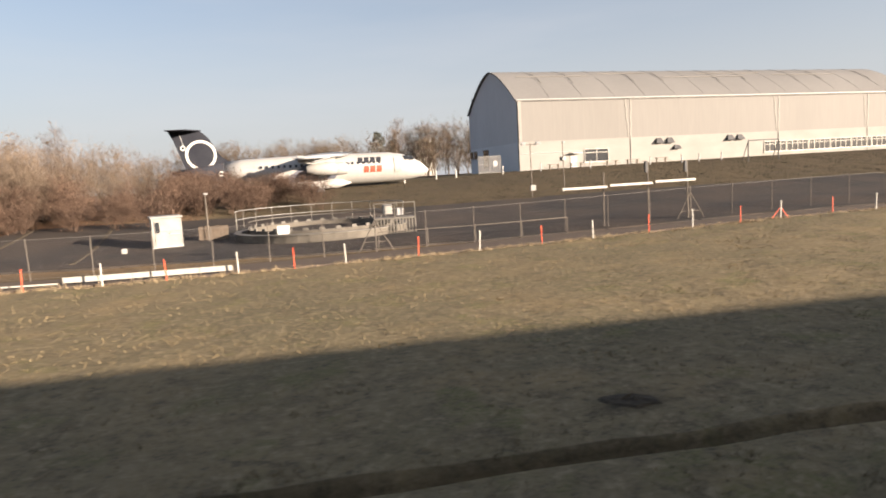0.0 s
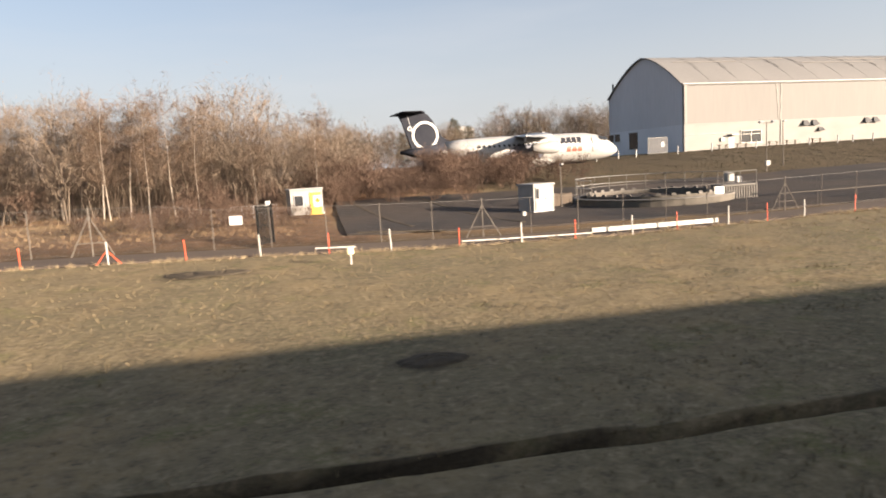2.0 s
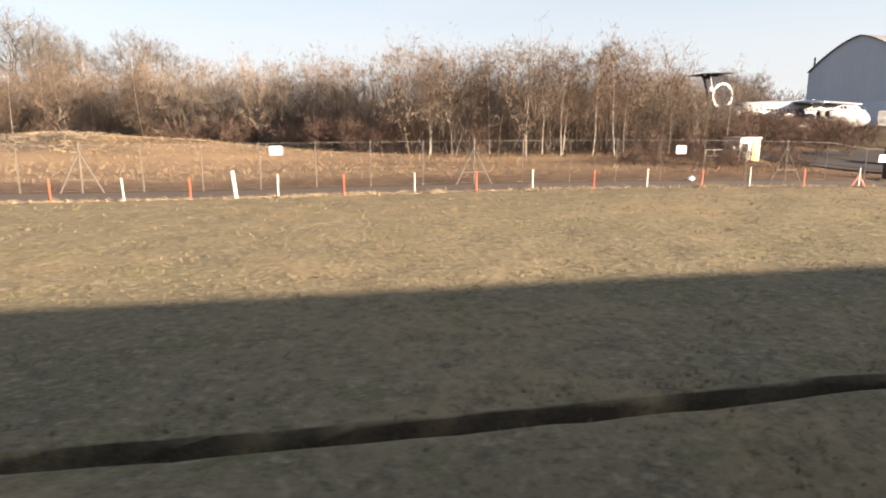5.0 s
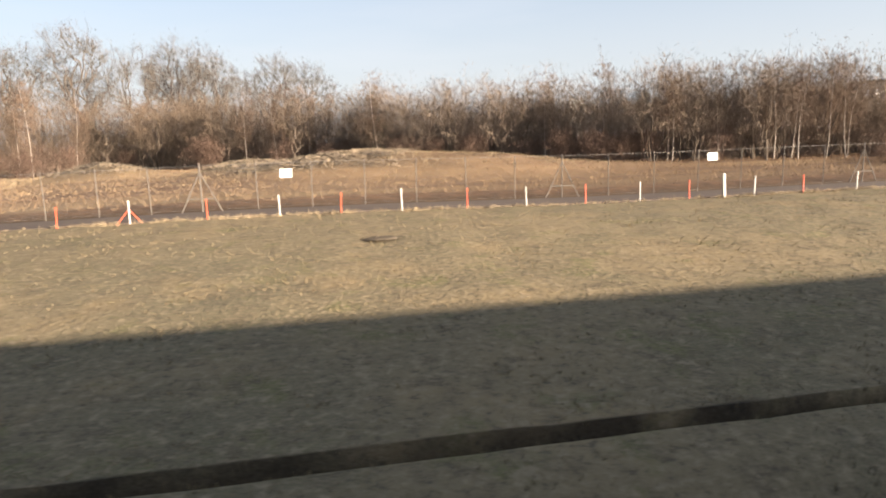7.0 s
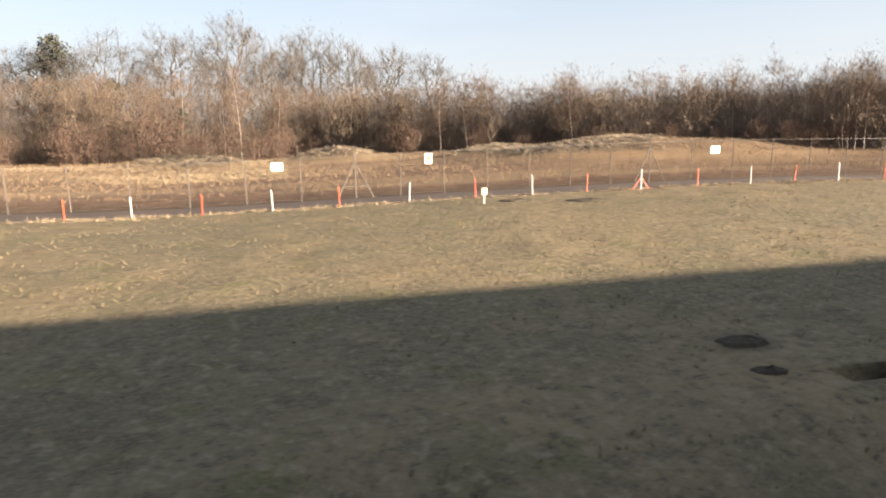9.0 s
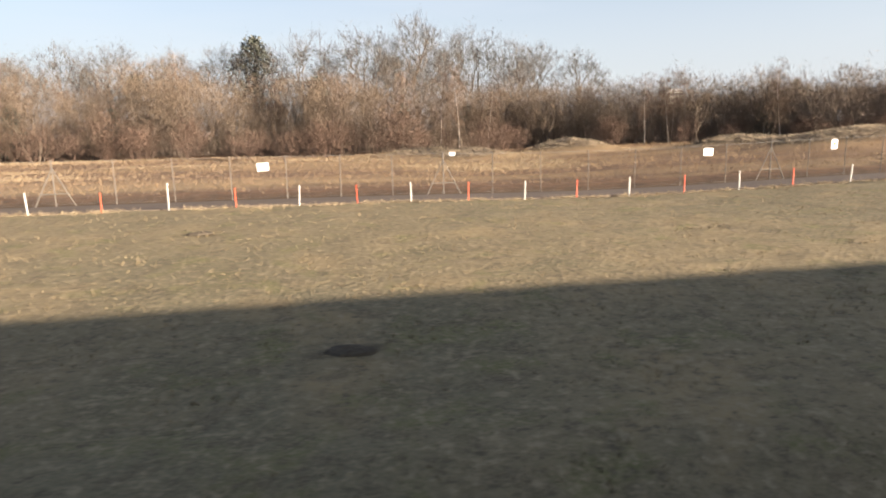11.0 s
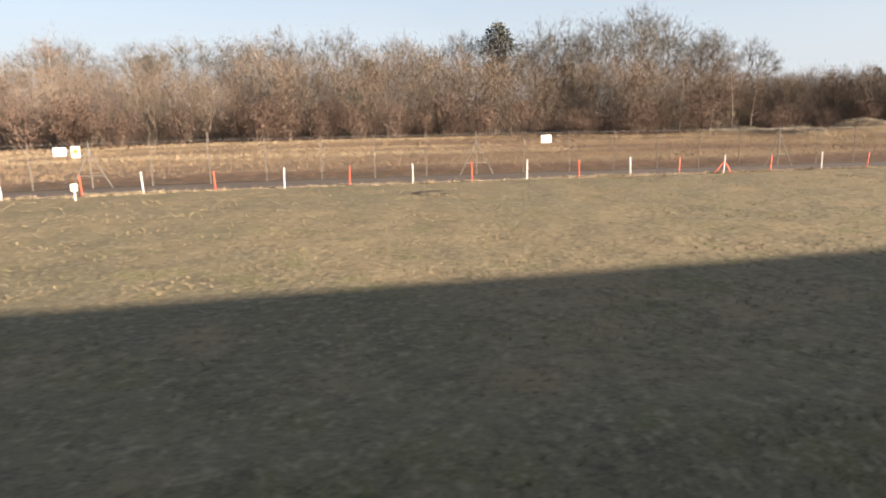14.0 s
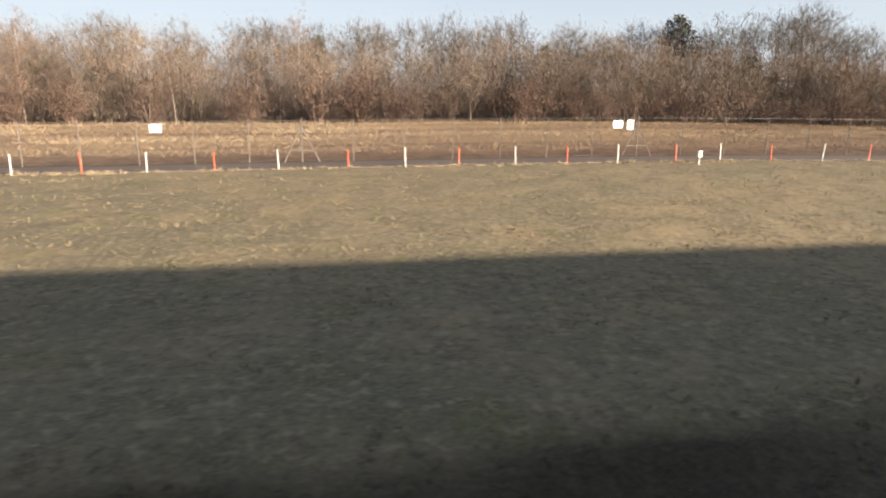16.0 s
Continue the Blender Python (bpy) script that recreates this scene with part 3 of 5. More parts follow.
        part("frame", Geo().box((-0.08, v, z), (0.1, w + 0.2, 0.1)), hut_grey, gw)
    return h


build_hangar()


# ---- parked airliner ----
def build_airliner():
    a = thing("airliner", "white four-engined jet with dark ringed tail fin, parked on grass", "aircraft", pose(-13.3, 76.3, 3.05, 0, 0, 7))
    stations = ((0.0, 2.20, 0.06), (-0.3, 2.22, 0.42), (-1.0, 2.34, 0.86), (-2.0, 2.50, 1.24), (-3.2, 2.66, 1.55), (-4.6, 2.74, 1.70), (-6, 2.75, 1.75),
                (-12, 2.75, 1.75), (-17, 2.75, 1.75), (-21, 2.90, 1.48), (-23, 3.00, 1.15), (-26, 3.15, 0.65), (-28.2, 3.25, 0.15))
    rows = [[(x, r * math.sin(2 * math.pi * k / 28), z + r * math.cos(2 * math.pi * k / 28)) for k in range(28)] for x, z, r in stations]
    fus = part("fuselage", Geo().rings(rows[:11]), plane_white, a, "white painted fuselage", smooth=True)
    part("tail_cone", Geo().rings(rows[10:]), plane_dark, a, "dark painted rear fuselage", smooth=True)

    def side(x, ang, r=1.75, z=2.75):
        w = radians(ang)
        return (x, -r * math.cos(w), z + r * math.sin(w))

    def patch(name, x0, x1, a0, a1, mat, parent, label="", proud=0.012, lean=0.0, r=1.75, n=6):
        rows = []
        for i in range(n + 1):
            ang = a0 + (a1 - a0) * i / n
            sh = lean * i / n
            rows.append([side(x0 + sh, ang, r + proud), side(x1 + sh, ang, r + proud), side(x1 + sh, ang, r - 0.02), side(x0 + sh, ang, r - 0.02)])
        return part(name, Geo().rings(rows), mat, parent, label)

    for k in range(22):
        x = -6.2 - 0.62 * k
        if x > -19.6:
            patch("cabin_window", x - 0.14, x + 0.14, 16, 26, glass_dark, fus, n=2)
    rows = []
    for i in range(9):
        ang = -62 + 86 * i / 8
        x0, x1 = -18.6 + 4.2 * i / 8, -11.6 + 2.2 * (i / 8) ** 2
        rows.append([side(x0, ang, 1.758), side(x1, ang, 1.758), side(x1, ang, 1.73), side(x0, ang, 1.73)])
    part("livery_sweep", Geo().rings(rows), livery_blue, fus, "dusky blue-grey livery sweep")
    # lettering shown as plain blocks
    for k in range(4):
        patch("dark_block", -8.70 + 0.70 * k, -8.15 + 0.70 * k, 20, 44, plane_dark, fus, "dark livery block", 0.014, 0.10, n=3)
    for k in range(3):
        patch("red_block", -8.10 + 0.74 * k, -7.50 + 0.74 * k, -16, 8, plane_red, fus, "red livery block", 0.014, 0.05, n=3)
    # flight deck windows
    for x0, x1, r in ((-2.55, -2.05, 1.40), (-3.15, -2.65, 1.53)):
        patch("cockpit_window", x0, x1, 30, 52, glass_dark, fus, "dark cockpit window", 0.03, -0.12, r + 0.02, 3)
    patch("door", -4.5, -3.7, -20, 38, plane_white, fus, "forward passenger door", 0.02)
    patch("hatch", -13.2, -12.3, -35, -8, plane_grey, fus, "", 0.014)
    # fin with its ring
    prof = [(-21.6, 4.1), (-22.6, 4.4), (-23.25, 4.9), (-23.75, 5.7), (-24.25, 6.7), (-24.75, 7.30), (-25.3, 7.62), (-28.3, 7.62), (-27.8, 6.6), (-26.8, 3.4), (-24.5, 3.2)]
    fin = part("tail_fin", Geo().rings([[(x, -0.22, z) for x, z in prof], [(x, 0.22, z) for x, z in prof]]), plane_dark, a, "dark blue-black tail fin")
    ring = []
    for k in range(40):
        w = 2 * math.pi * k / 40
        c, s = math.cos(w), math.sin(w)
        ring.append([(-25.2 + r * c, y, 5.05 + r * s) for r, y in ((1.58, -0.22), (1.58, -0.27), (1.30, -0.27), (1.30, -0.22))])
    ring.append(ring[0])
    part("ring_emblem", Geo().rings(ring, caps=False), sign_white, fin, "white ring emblem")
    small = []
    for k in range(20):
        w = 2 * math.pi * k / 20
        small.append([(-26.95 + r * math.cos(w), y, 5.85 + r * math.sin(w)) for r, y in ((0.27, -0.22), (0.27, -0.26), (0.15, -0.26), (0.15, -0.22))])
    small.append(small[0])
    part("small_ring", Geo().rings(small, caps=False), sign_white, fin)
    low = []
    for k in range(21):
        w = 2 * math.pi * k / 20
        low.append([(-23.3 + r * math.cos(w), y, 2.95 + r * math.sin(w)) for r, y in ((0.27, -1.06), (0.27, -1.17), (0.15, -1.17), (0.15, -1.06))])
    part("small_ring", Geo().rings(low, caps=False), sign_white, fin)
    part("rudder_line", Geo().box((-26.75, -0.225, 5.6), (0.06, 0.02, 3.4), Matrix.Rotation(radians(-14), 3, "Y")), plane_grey, fin)
    for s in (-1, 1):
        g = Geo().rings([[(-25.0, 0, 7.57), (-28.2, 0, 7.57), (-28.2, 0, 7.67), (-25.0, 0, 7.70)],
                         [(-26.3, s * 3.0, 7.50), (-28.4, s * 3.0, 7.50), (-28.4, s * 3.0, 7.56), (-26.3, s * 3.0, 7.58)]])
        part("tailplane", g, plane_dark, a, "dark tailplane")
        # wing: a tapered aerofoil drooping outward
        rows = []
        for y, xl, xt, z, th in ((0.6, -9.3, -14.4, 4.42, 0.75), (5.0, -11.6, -15.4, 4.18, 0.5), (10.4, -14.4, -16.6, 3.85, 0.22)):
            row = []
            for k in range(14):
                w = 2 * math.pi * k / 14
                u = 0.5 - 0.5 * math.cos(w)
                row.append((xl + (xt - xl) * u, s * y, z + th * 0.5 * math.sin(w) * (1.15 - 0.75 * u)))
            rows.append(row)
        wing = part("wing", Geo().rings(rows), plane_grey, a, "pale grey high wing", smooth=True)
        for y in (6.6,):
            part("flap_fairing", Geo().tube([(-12.4, s * y, 3.95), (-14.0, s * y, 3.72), (-16.0, s * y, 3.85)], [0.06, 0.2, 0.03], 8), plane_grey, wing)
        for y, x in ((3.6, -10.2), (6.3, -11.8)):
            prof2 = ((0.0, 0.50), (-0.2, 0.62), (-1.0, 0.68), (-2.1, 0.62), (-3.0, 0.42), (-3.1, 0.34))
            rows = [[(x + dx, s * y + r * math.sin(2 * math.pi * k / 18), 2.8 + r * math.cos(2 * math.pi * k / 18)) for k in range(18)] for dx, r in prof2]
            eng = part("engine", Geo().rings(rows, caps=False), plane_white, a, "white turbofan engine pod", smooth=True)
            for dx, r in ((-0.2, 0.55), (-3.02, 0.37)):
                part("engine_face", Geo().rings([[(x + dx, s * y + q * math.sin(2 * math.pi * k / 18), 2.8 + q * math.cos(2 * math.pi * k / 18)) for k in range(18)] for q in (r, 0.05)], caps=False), dark_metal, eng)
            part("pylon", Geo().box((x - 2.6, s * y, 3.75), (2.6, 0.22, 0.75), Matrix.Rotation(radians(8), 3, "Y")), plane_white, eng)
        # main gear pod and wheels
        rows = [[(x, s * (1.35 + 0.55 * r * math.sin(2 * math.pi * k / 12)), 1.25 + 0.6 * r * math.cos(2 * math.pi * k / 12)) for k in range(12)] for x, r in ((-9.5, 0.1), (-11, 0.9), (-13.5, 1.0), (-15.5, 0.6), (-16.4, 0.1))]
        part("gear_fairing", Geo().rings(rows), plane_white, a, smooth=True)
        gear = part("main_gear", Geo().tube([(-13.2, s * 1.6, 1.3), (-13.2, s * 2.3, 0.55)], [0.12, 0.1], 8), galvanised, a)
        for dy in (-0.25, 0.25):
            part("tyre", Geo().tube([(-13.2, s * 2.35 + dy - 0.14, 0.45), (-13.2, s * 2.35 + dy - 0.1, 0.45), (-13.2, s * 2.35 + dy + 0.1, 0.45), (-13.2, s * 2.35 + dy + 0.14, 0.45)], [0.36, 0.45, 0.45, 0.36], 18), dark_metal, gear)
    nose = part("nose_gear", Geo().tube([(-3.0, 0, 1.5), (-3.0, 0, 0.4)], [0.09, 0.08], 8), galvanised, a)
    for dy in (-0.2, 0.2):
        part("tyre", Geo().tube([(-3.0, dy - 0.09, 0.33), (-3.0, dy - 0.06, 0.33), (-3.0, dy + 0.06, 0.33), (-3.0, dy + 0.09, 0.33)], [0.26, 0.33, 0.33, 0.26], 16), dark_metal, nose)
    part("blade_aerial", Geo().box((-10.2, 0, 4.62), (0.4, 0.06, 0.4)), plane_white, a)


build_airliner()


# ---- perimeter fence ----
BRACES = [16.0, -4.0, -23.2, -42.4, -61.5, -80.1, -99.0, -117.6, -134.3, -154.0, -173.9, -193.4, -213.4, -232.9, -252.4, -272.0]
FENCE_H = 2.3


def fence_at(x, h=0.0, out=0.0):
    y = float(track(x)) + 3.5 + out
    return at(x, y, h * (0.87 if x > -57 else 1.0))



def build_fence():
    f = thing("fence", "tall wire-mesh perimeter fence on slim grey posts with braced strainer posts", "fence")
    me = Geo().tube([(0, 0, -0.3), (0, 0, FENCE_H), (0, 0, FENCE_H + 0.03)], [0.024, 0.024, 0.016], 8).mesh("post", concrete_post)
    strainer = Geo().tube([(0, 0, -0.3), (0, 0, FENCE_H + 0.05), (0, 0, FENCE_H + 0.09)], [0.036, 0.036, 0.022], 8).mesh("strainer_post", concrete_post)
    legs = {}
    for s in (-1, 1):
        legs[s] = Geo().tube([(0, 0, FENCE_H - 0.35), (s * 0.95, -0.05, 0.02)], [0.028, 0.028], 8).mesh("brace", concrete_post)
    bar = Geo().tube([(-0.68, -0.06, 0.66), (0.68, -0.06, 0.66)], [0.025, 0.025], 6).mesh("brace_bar", concrete_post)
    tops = []
    for i, bx in enumerate(BRACES):
        p = fence_at(bx)
        ob = part("strainer_post", strainer, None, f)
        ob.location = p
        ob.scale.z = 0.87 if bx > -57 else 1.0
        for s in (-1, 1):
            part("brace", legs[s], None, ob)
        part("brace_bar", bar, None, ob)
        if i + 1 < len(BRACES):
            nx = BRACES[i + 1]
            for k in range(7):
                x = bx + (nx - bx) * k / 7
                tops.append(x)
                if k:
                    ob = part("post", me, None, f)
                    ob.location = fence_at(x)
                    ob.scale.z = 0.87 if x > -57 else 1.0
                    ob.rotation_euler = (random.uniform(-0.012, 0.012), random.uniform(-0.015, 0.015), 0)
    xs = sorted(tops)
    for h in (FENCE_H - 0.03, 0.12):
        part("line_wire", Geo().tube([fence_at(x, h, -0.05) for x in xs], [0.008 if h > 1 else 0.003] * len(xs), 4), fence_wire, f)
    g = Geo()
    for i in range(len(xs) - 1):
        a, b = xs[i], xs[i + 1]
        n = 15
        for k in range(n):
            for s in (0, 1):
                x0 = a + (b - a) * k / n
                x1 = x0 + (b - a) * (9 if s else -9) / n
                for lo, hi, xa, xb in ((0.1, FENCE_H - 0.05, x0, x1),):
                    p, q = fence_at(xa, lo, -0.05), fence_at(xb, hi, -0.05)
                    w = Vector((0.0022, 0, 0))
                    d = Vector((0, 0.004, 0))
                    g.add([p - w, p + w, q + w, q - w, p - d, q - d], [(0, 1, 2, 3), (0, 4, 5, 3), (1, 4, 5, 2)])
    tagged(part("wire_mesh", g, fence_wire, f, "thin galvanised diamond wire mesh"), kind="stuff")


build_fence()


def fence_sign(x, z, w=0.62, h=0.45, warning=False):
    y = float(track(x)) + 3.5 - (0.16 if warning else 0.1)
    label = "white warning plate with an orange diamond emblem, on the fence" if warning else "plain white rectangular notice plate fixed to the fence"
    s = thing("warning_sign" if warning else "notice_sign", label, "sign", pose(x, y, z, 0, random.uniform(-2.5, 2.5), 0), group="fence signs")
    pts = []
    r = 0.05
    for cx, cz, a0 in ((w / 2 - r, h / 2 - r, 0), (-w / 2 + r, h / 2 - r, 90), (-w / 2 + r, -h / 2 + r, 180), (w / 2 - r, -h / 2 + r, 270)):
        for k in range(4):
            t = radians(a0 + 30 * k)
            pts.append((cx + r * math.cos(t), cz + r * math.sin(t)))
    part("plate", Geo().rings([[(a, 0.0, b) for a, b in pts], [(a, 0.012, b) for a, b in pts]]), sign_white, s)
    for dx in (-w * 0.3, w * 0.3):
        part("bracket", Geo().box((dx, 0.045, 0), (0.03, 0.06, h * 0.8)), galvanised, s)
    if warning:
        q = 0.13
        part("emblem", Geo().rings([[(0, -0.006, q + 0.03), (-q, -0.006, 0.03), (0, -0.006, 0.03 - q), (q, -0.006, 0.03)], [(0, 0, q + 0.03), (-q, 0, 0.03), (0, 0, 0.03 - q), (q, 0, 0.03)]]), sign_orange, s, "orange diamond emblem")
        part("emblem_mark", Geo().box((0, -0.010, 0.05), (0.03, 0.006, 0.10)), dark_metal, s)
        part("text_bar", Geo().box((0, -0.006, -0.20), (0.26, 0.008, 0.035)), hut_grey, s)


for x, z in ((-27.9, 2.21), (-54.9, 2.57), (-68.3, 3.21), (-90.1, 3.35), (-113.5, 3.30), (-138.3, 2.97), (-163.7, 2.91), (-189.3, 3.29), (-214.7, 3.29), (-240.3, 2.9)):
    fence_sign(x, z)
fence_sign(-153.5, float(land(-153.5, 35)) + 2.25, 0.34, 0.2)
for x, z in ((-50.9, 3.25), (-130.4, 3.21), (-213.95, 3.27)):
    fence_sign(x, z, 0.42, 0.58, True)


# ---- marker posts along the track ----
def build_marker_posts():
    white = Geo().box((0, 0, 0.42), (0.07, 0.06, 1.16), bevel=0.013).mesh("marker_post", white_paint)
    red = Geo().box((0, 0, 0.40), (0.052, 0.046, 1.12), bevel=0.01).mesh("marker_post", red_paint)
    leg = {s: Geo().box((s * 0.27, 0.02, 0.28), (0.04, 0.035, 0.80), Matrix.Rotation(radians(-38 * s), 3, "Y")).mesh("brace_leg", red_paint) for s in (-1, 1)}
    shift = {0: -0.45, -9: 0.22, -18: -0.3, -21: -0.43, -24: -0.95, -27: -0.33, -30: 0.19, -33: 0.13, -36: 0.54, -39: 0.42, -42: 0.6, -45: 0.5, -48: 0.25,
             -51: 0.42, -54: 0.42, -57: 0.3, -60: 0.18, -63: -0.2, -66: -0.43, -69: -0.16, -72: -0.16, -78: -0.12, -81: 0.15, -84: 0.2, -93: -0.6, -96: -0.29,
             -99: -0.15, -102: -0.2, -105: -0.12, -108: -0.22, -114: 0.27, -117: 0.15, -126: 0.14, -129: 0.22, -135: -0.42, -138: -0.53, -141: -0.7, -144: -0.75,
             -147: -0.6, -150: -0.4, -153: -0.35, -156: -0.3, -162: 0.21, -165: 0.25, -168: 0.2, -171: 0.3, -174: 0.2, -177: -0.2, -180: -0.18, -186: 0.15,
             -189: 0.25, -192: 0.35, -195: 0.45, -198: 0.38, -201: 0.25, -204: 0.13, -210: -0.23, -213: 0.14, -216: -0.22, -219: -0.1, -222: 0.1, -228: 0.28, -231: 0.4}
    for k in range(-46, 6):
        for colour, off in (("white", 0.0), ("red", 3.0)):
            x = 6.0 * k + off + shift.get(6 * k + off, random.uniform(-0.08, 0.08))
            tall = 1.28 if 6 * k + off == -168 else random.uniform(0.95, 1.03)
            ob = tagged(new("marker_post", white if colour == "white" else red),
                        "white painted square timber marker post in grass" if colour == "white" else "red-orange painted square marker post in grass", "post", "marker posts")
            y = float(track(x)) + random.uniform(-0.05, 0.05)
            ob.matrix_basis = pose(x, y, float(land(x, y)), random.uniform(-2, 2), random.uniform(-2.5, 2.5), random.uniform(-12, 12))
            ob.scale = (1, 1, tall)
            if colour == "white" and k % 10 == 0 and k > -40:
                tagged(ob, "white marker post propped by two red-orange braces")
                for s in (-1, 1):
                    part("brace_leg", leg[s], None, ob, "red-orange diagonal brace")


build_marker_posts()
ob = tagged(new("marker_post", Geo().box((0, 0, 0.55), (0.15, 0.09, 1.35), bevel=0.015).mesh("leaning_post", white_paint)), "taller white marker post leaning to one side", "post", "marker posts")
ob.matrix_basis = pose(-91.7, 29.4, float(land(-91.7, 29.4)), 2, -5, 0)


def small_marker_box(x, y):
    b = thing("marker_box", "cream cable marker box on a short white stake in grass", "marker", pose(x, y, float(land(x, y)), 0, 0, random.uniform(-10, 10)), "marker boxes")
    part("stake", Geo().box((0, 0, 0.18), (0.07, 0.06, 0.62), bevel=0.01), white_paint, b)
    part("box", Geo().box((0, -0.03, 0.58), (0.25, 0.12, 0.32), bevel=0.02), cream_box, b)


for x, y in ((-49.8, 25.6), (-129.1, 27.9), (-212.6, 30.2)):
    small_marker_box(x, y)


def plank(name, label, x0, x1, y, top, tall, n):
    p = thing(name, label, "barrier")
    for k in range(n):
        a, b = x0 + (x1 - x0) * k / n, x0 + (x1 - x0) * (k + 1) / n
        za, zb = float(land(a, y)) + top, float(land(b, y)) + top
        t = 0.03 + 0.03 * (k % 2)
        part("board", Geo().rings([[(a, y, za - tall), (a, y + t, za - tall), (a, y + t, za), (a, y, za)], [(b - 0.03, y, zb - tall), (b - 0.03, y + t, zb - tall), (b - 0.03, y + t, zb), (b - 0.03, y, zb)]]), white_paint, p)
    for k in range(n + 1):
        a = x0 + (x1 - x0) * k / n
        part("stake", Geo().box((a, y + 0.07, float(land(a, y)) + top / 2 - 0.06), (0.06, 0.06, top + 0.1)), timber, p)


plank("low_barrier", "low white plank barrier beside the track", -37.3, -30.1, 30.7, 0.38, 0.24, 5)
plank("low_barrier", "low thin white board edging beside the track", -44.2, -37.4, 30.4, 0.20, 0.07, 3)
plank("low_barrier", "short white plank lying beside the track", -51.2, -49.3, 30.3, 0.20, 0.07, 2)
b = thing("fence_boards", "three white boards fixed along the top of the yard fence", "barrier")
for x0, x1 in ((-12.45, -9.75), (-9.58, -6.95), (-6.75, -4.2)):
    part("board", Geo().box(((x0 + x1) / 2, 34.82, 3.40 + 0.02 * (x0 + 9)), (x1 - x0, 0.04, 0.13)), white_paint, b)
    for x in (x0 + 0.05, x1 - 0.05):
        part("bracket", Geo().box((x, 34.9, 3.36 + 0.02 * (x0 + 9)), (0.05, 0.12, 0.16)), fence_wire, b)
p = thing("litter_bag", "crumpled white plastic sheet lying beside the track", "litter", pose(-67.9, 32.3, float(land(-67.9, 32.3)) + 0.02, 0, 0, 20))
g = Geo()
rows = []
for i in range(6):
    rows.append([(0.24 * math.sin(math.pi * (i + 0.3) / 6) * math.cos(k) * (1 + 0.35 * math.sin(3 * k + i)), 0.17 * math.sin(math.pi * (i + 0.3) / 6) * math.sin(k) * (1 + 0.3 * math.cos(2 * k + i)), 0.06 * i + 0.04 * math.sin(2 * k + i)) for k in [2 * math.pi * j / 10 for j in range(10)]])
part("sheet", g.rings(rows), sign_white, p)


# ---- yard: tank, huts, poles ----
def build_tank():
    cx, cy, r, n = -26.0, 45.0, 5.75, 48
    z = float(land(cx, cy - 4)) + 0.12
    t = thing("settling_tank", "round concrete settling tank with tubular handrails and a control platform", "tank", pose(cx, cy, z))
    for name, ro, ri, z0, z1, mat in (("wall", r, r - 0.3, -0.3, 0.42, concrete), ("inner_wall", r * 0.84, r * 0.84 - 0.15, -0.3, 0.66, concrete), ("coping", r + 0.08, r - 0.40, 0.42, 0.50, tank_steel)):
        rows = []
        for k in range(n + 1):
            w = 2 * math.pi * k / n
            rows.append([(q * math.cos(w), q * math.sin(w), zz) for q, zz in ((ro, z0), (ro, z1), (ri, z1), (ri, z0))])
        part(name, Geo().rings(rows, caps=False), mat, t)
    part("sludge", Geo().rings([[(q * math.cos(2 * math.pi * k / n), q * math.sin(2 * math.pi * k / n), 0.02) for k in range(n)] for q in (r - 0.2, 0.05)], caps=False), soil, t, "dark dried sludge surface")
    for zz in (1.30, 1.88):
        part("handrail", Geo().tube([((r - 0.1) * math.cos(w), (r - 0.1) * math.sin(w), zz) for w in [radians(-14 + 208 * k / 40) for k in range(41)]], [0.024] * 41, 6), galvanised, t)
    part("inner_rail", Geo().tube([(r * 0.84 * math.cos(w), r * 0.84 * math.sin(w), 1.12) for w in [radians(-8 + 196 * k / 40) for k in range(41)]], [0.03] * 41, 6), tank_steel, t)
    weir = Geo().box((0, 0, 0), (0.10, 0.32, 0.18)).mesh("weir_bracket", tank_steel)
    stan = Geo().tube([(0, 0, 0.7), (0, 0, 1.87)], [0.03, 0.03], 6).mesh("stanchion", tank_steel)
    for k in range(14):
        w = radians(-14 + 16 * k)
        ob = part("stanchion", stan, None, t)
        ob.location = ((r - 0.1) * math.cos(w), (r - 0.1) * math.sin(w), 0)
    for k in range(30):
        w = 2 * math.pi * (k + 0.5) / 30
        ob = part("weir_bracket", weir, None, t)
        ob.location, ob.rotation_euler = (r * 0.84 * math.cos(w), r * 0.84 * math.sin(w), 0.72), (0, 0, w)
    fx = 4.2
    part("drive_box", Geo().box((fx, -3.3, 1.55), (0.6, 0.5, 0.6), bevel=0.04), hut_white, t, "white motor housing")
    part("drive_box", Geo().box((fx + 0.8, -3.2, 1.35), (0.4, 0.4, 0.45), bevel=0.04), hut_grey, t)
    part("platform", Geo().box((fx + 0.4, -3.3, 0.98), (2.6, 1.6, 0.1)), tank_steel, t)
    for k in range(14):
        part("slat", Geo().box((fx - 0.9 + 0.2 * k, -4.05, 0.45), (0.09, 0.05, 1.05)), tank_steel, t)
    for x in (fx - 0.9, fx + 0.4, fx + 1.7):
        part("stanchion", Geo().tube([(x, -4.0, 0.9), (x, -4.0, 1.95)], [0.03, 0.03], 6), tank_steel, t)
    part("handrail", Geo().tube([(fx - 0.9, -4.0, 1.95), (fx + 1.7, -4.0, 1.95)], [0.035, 0.035], 6), tank_steel, t)


build_tank()


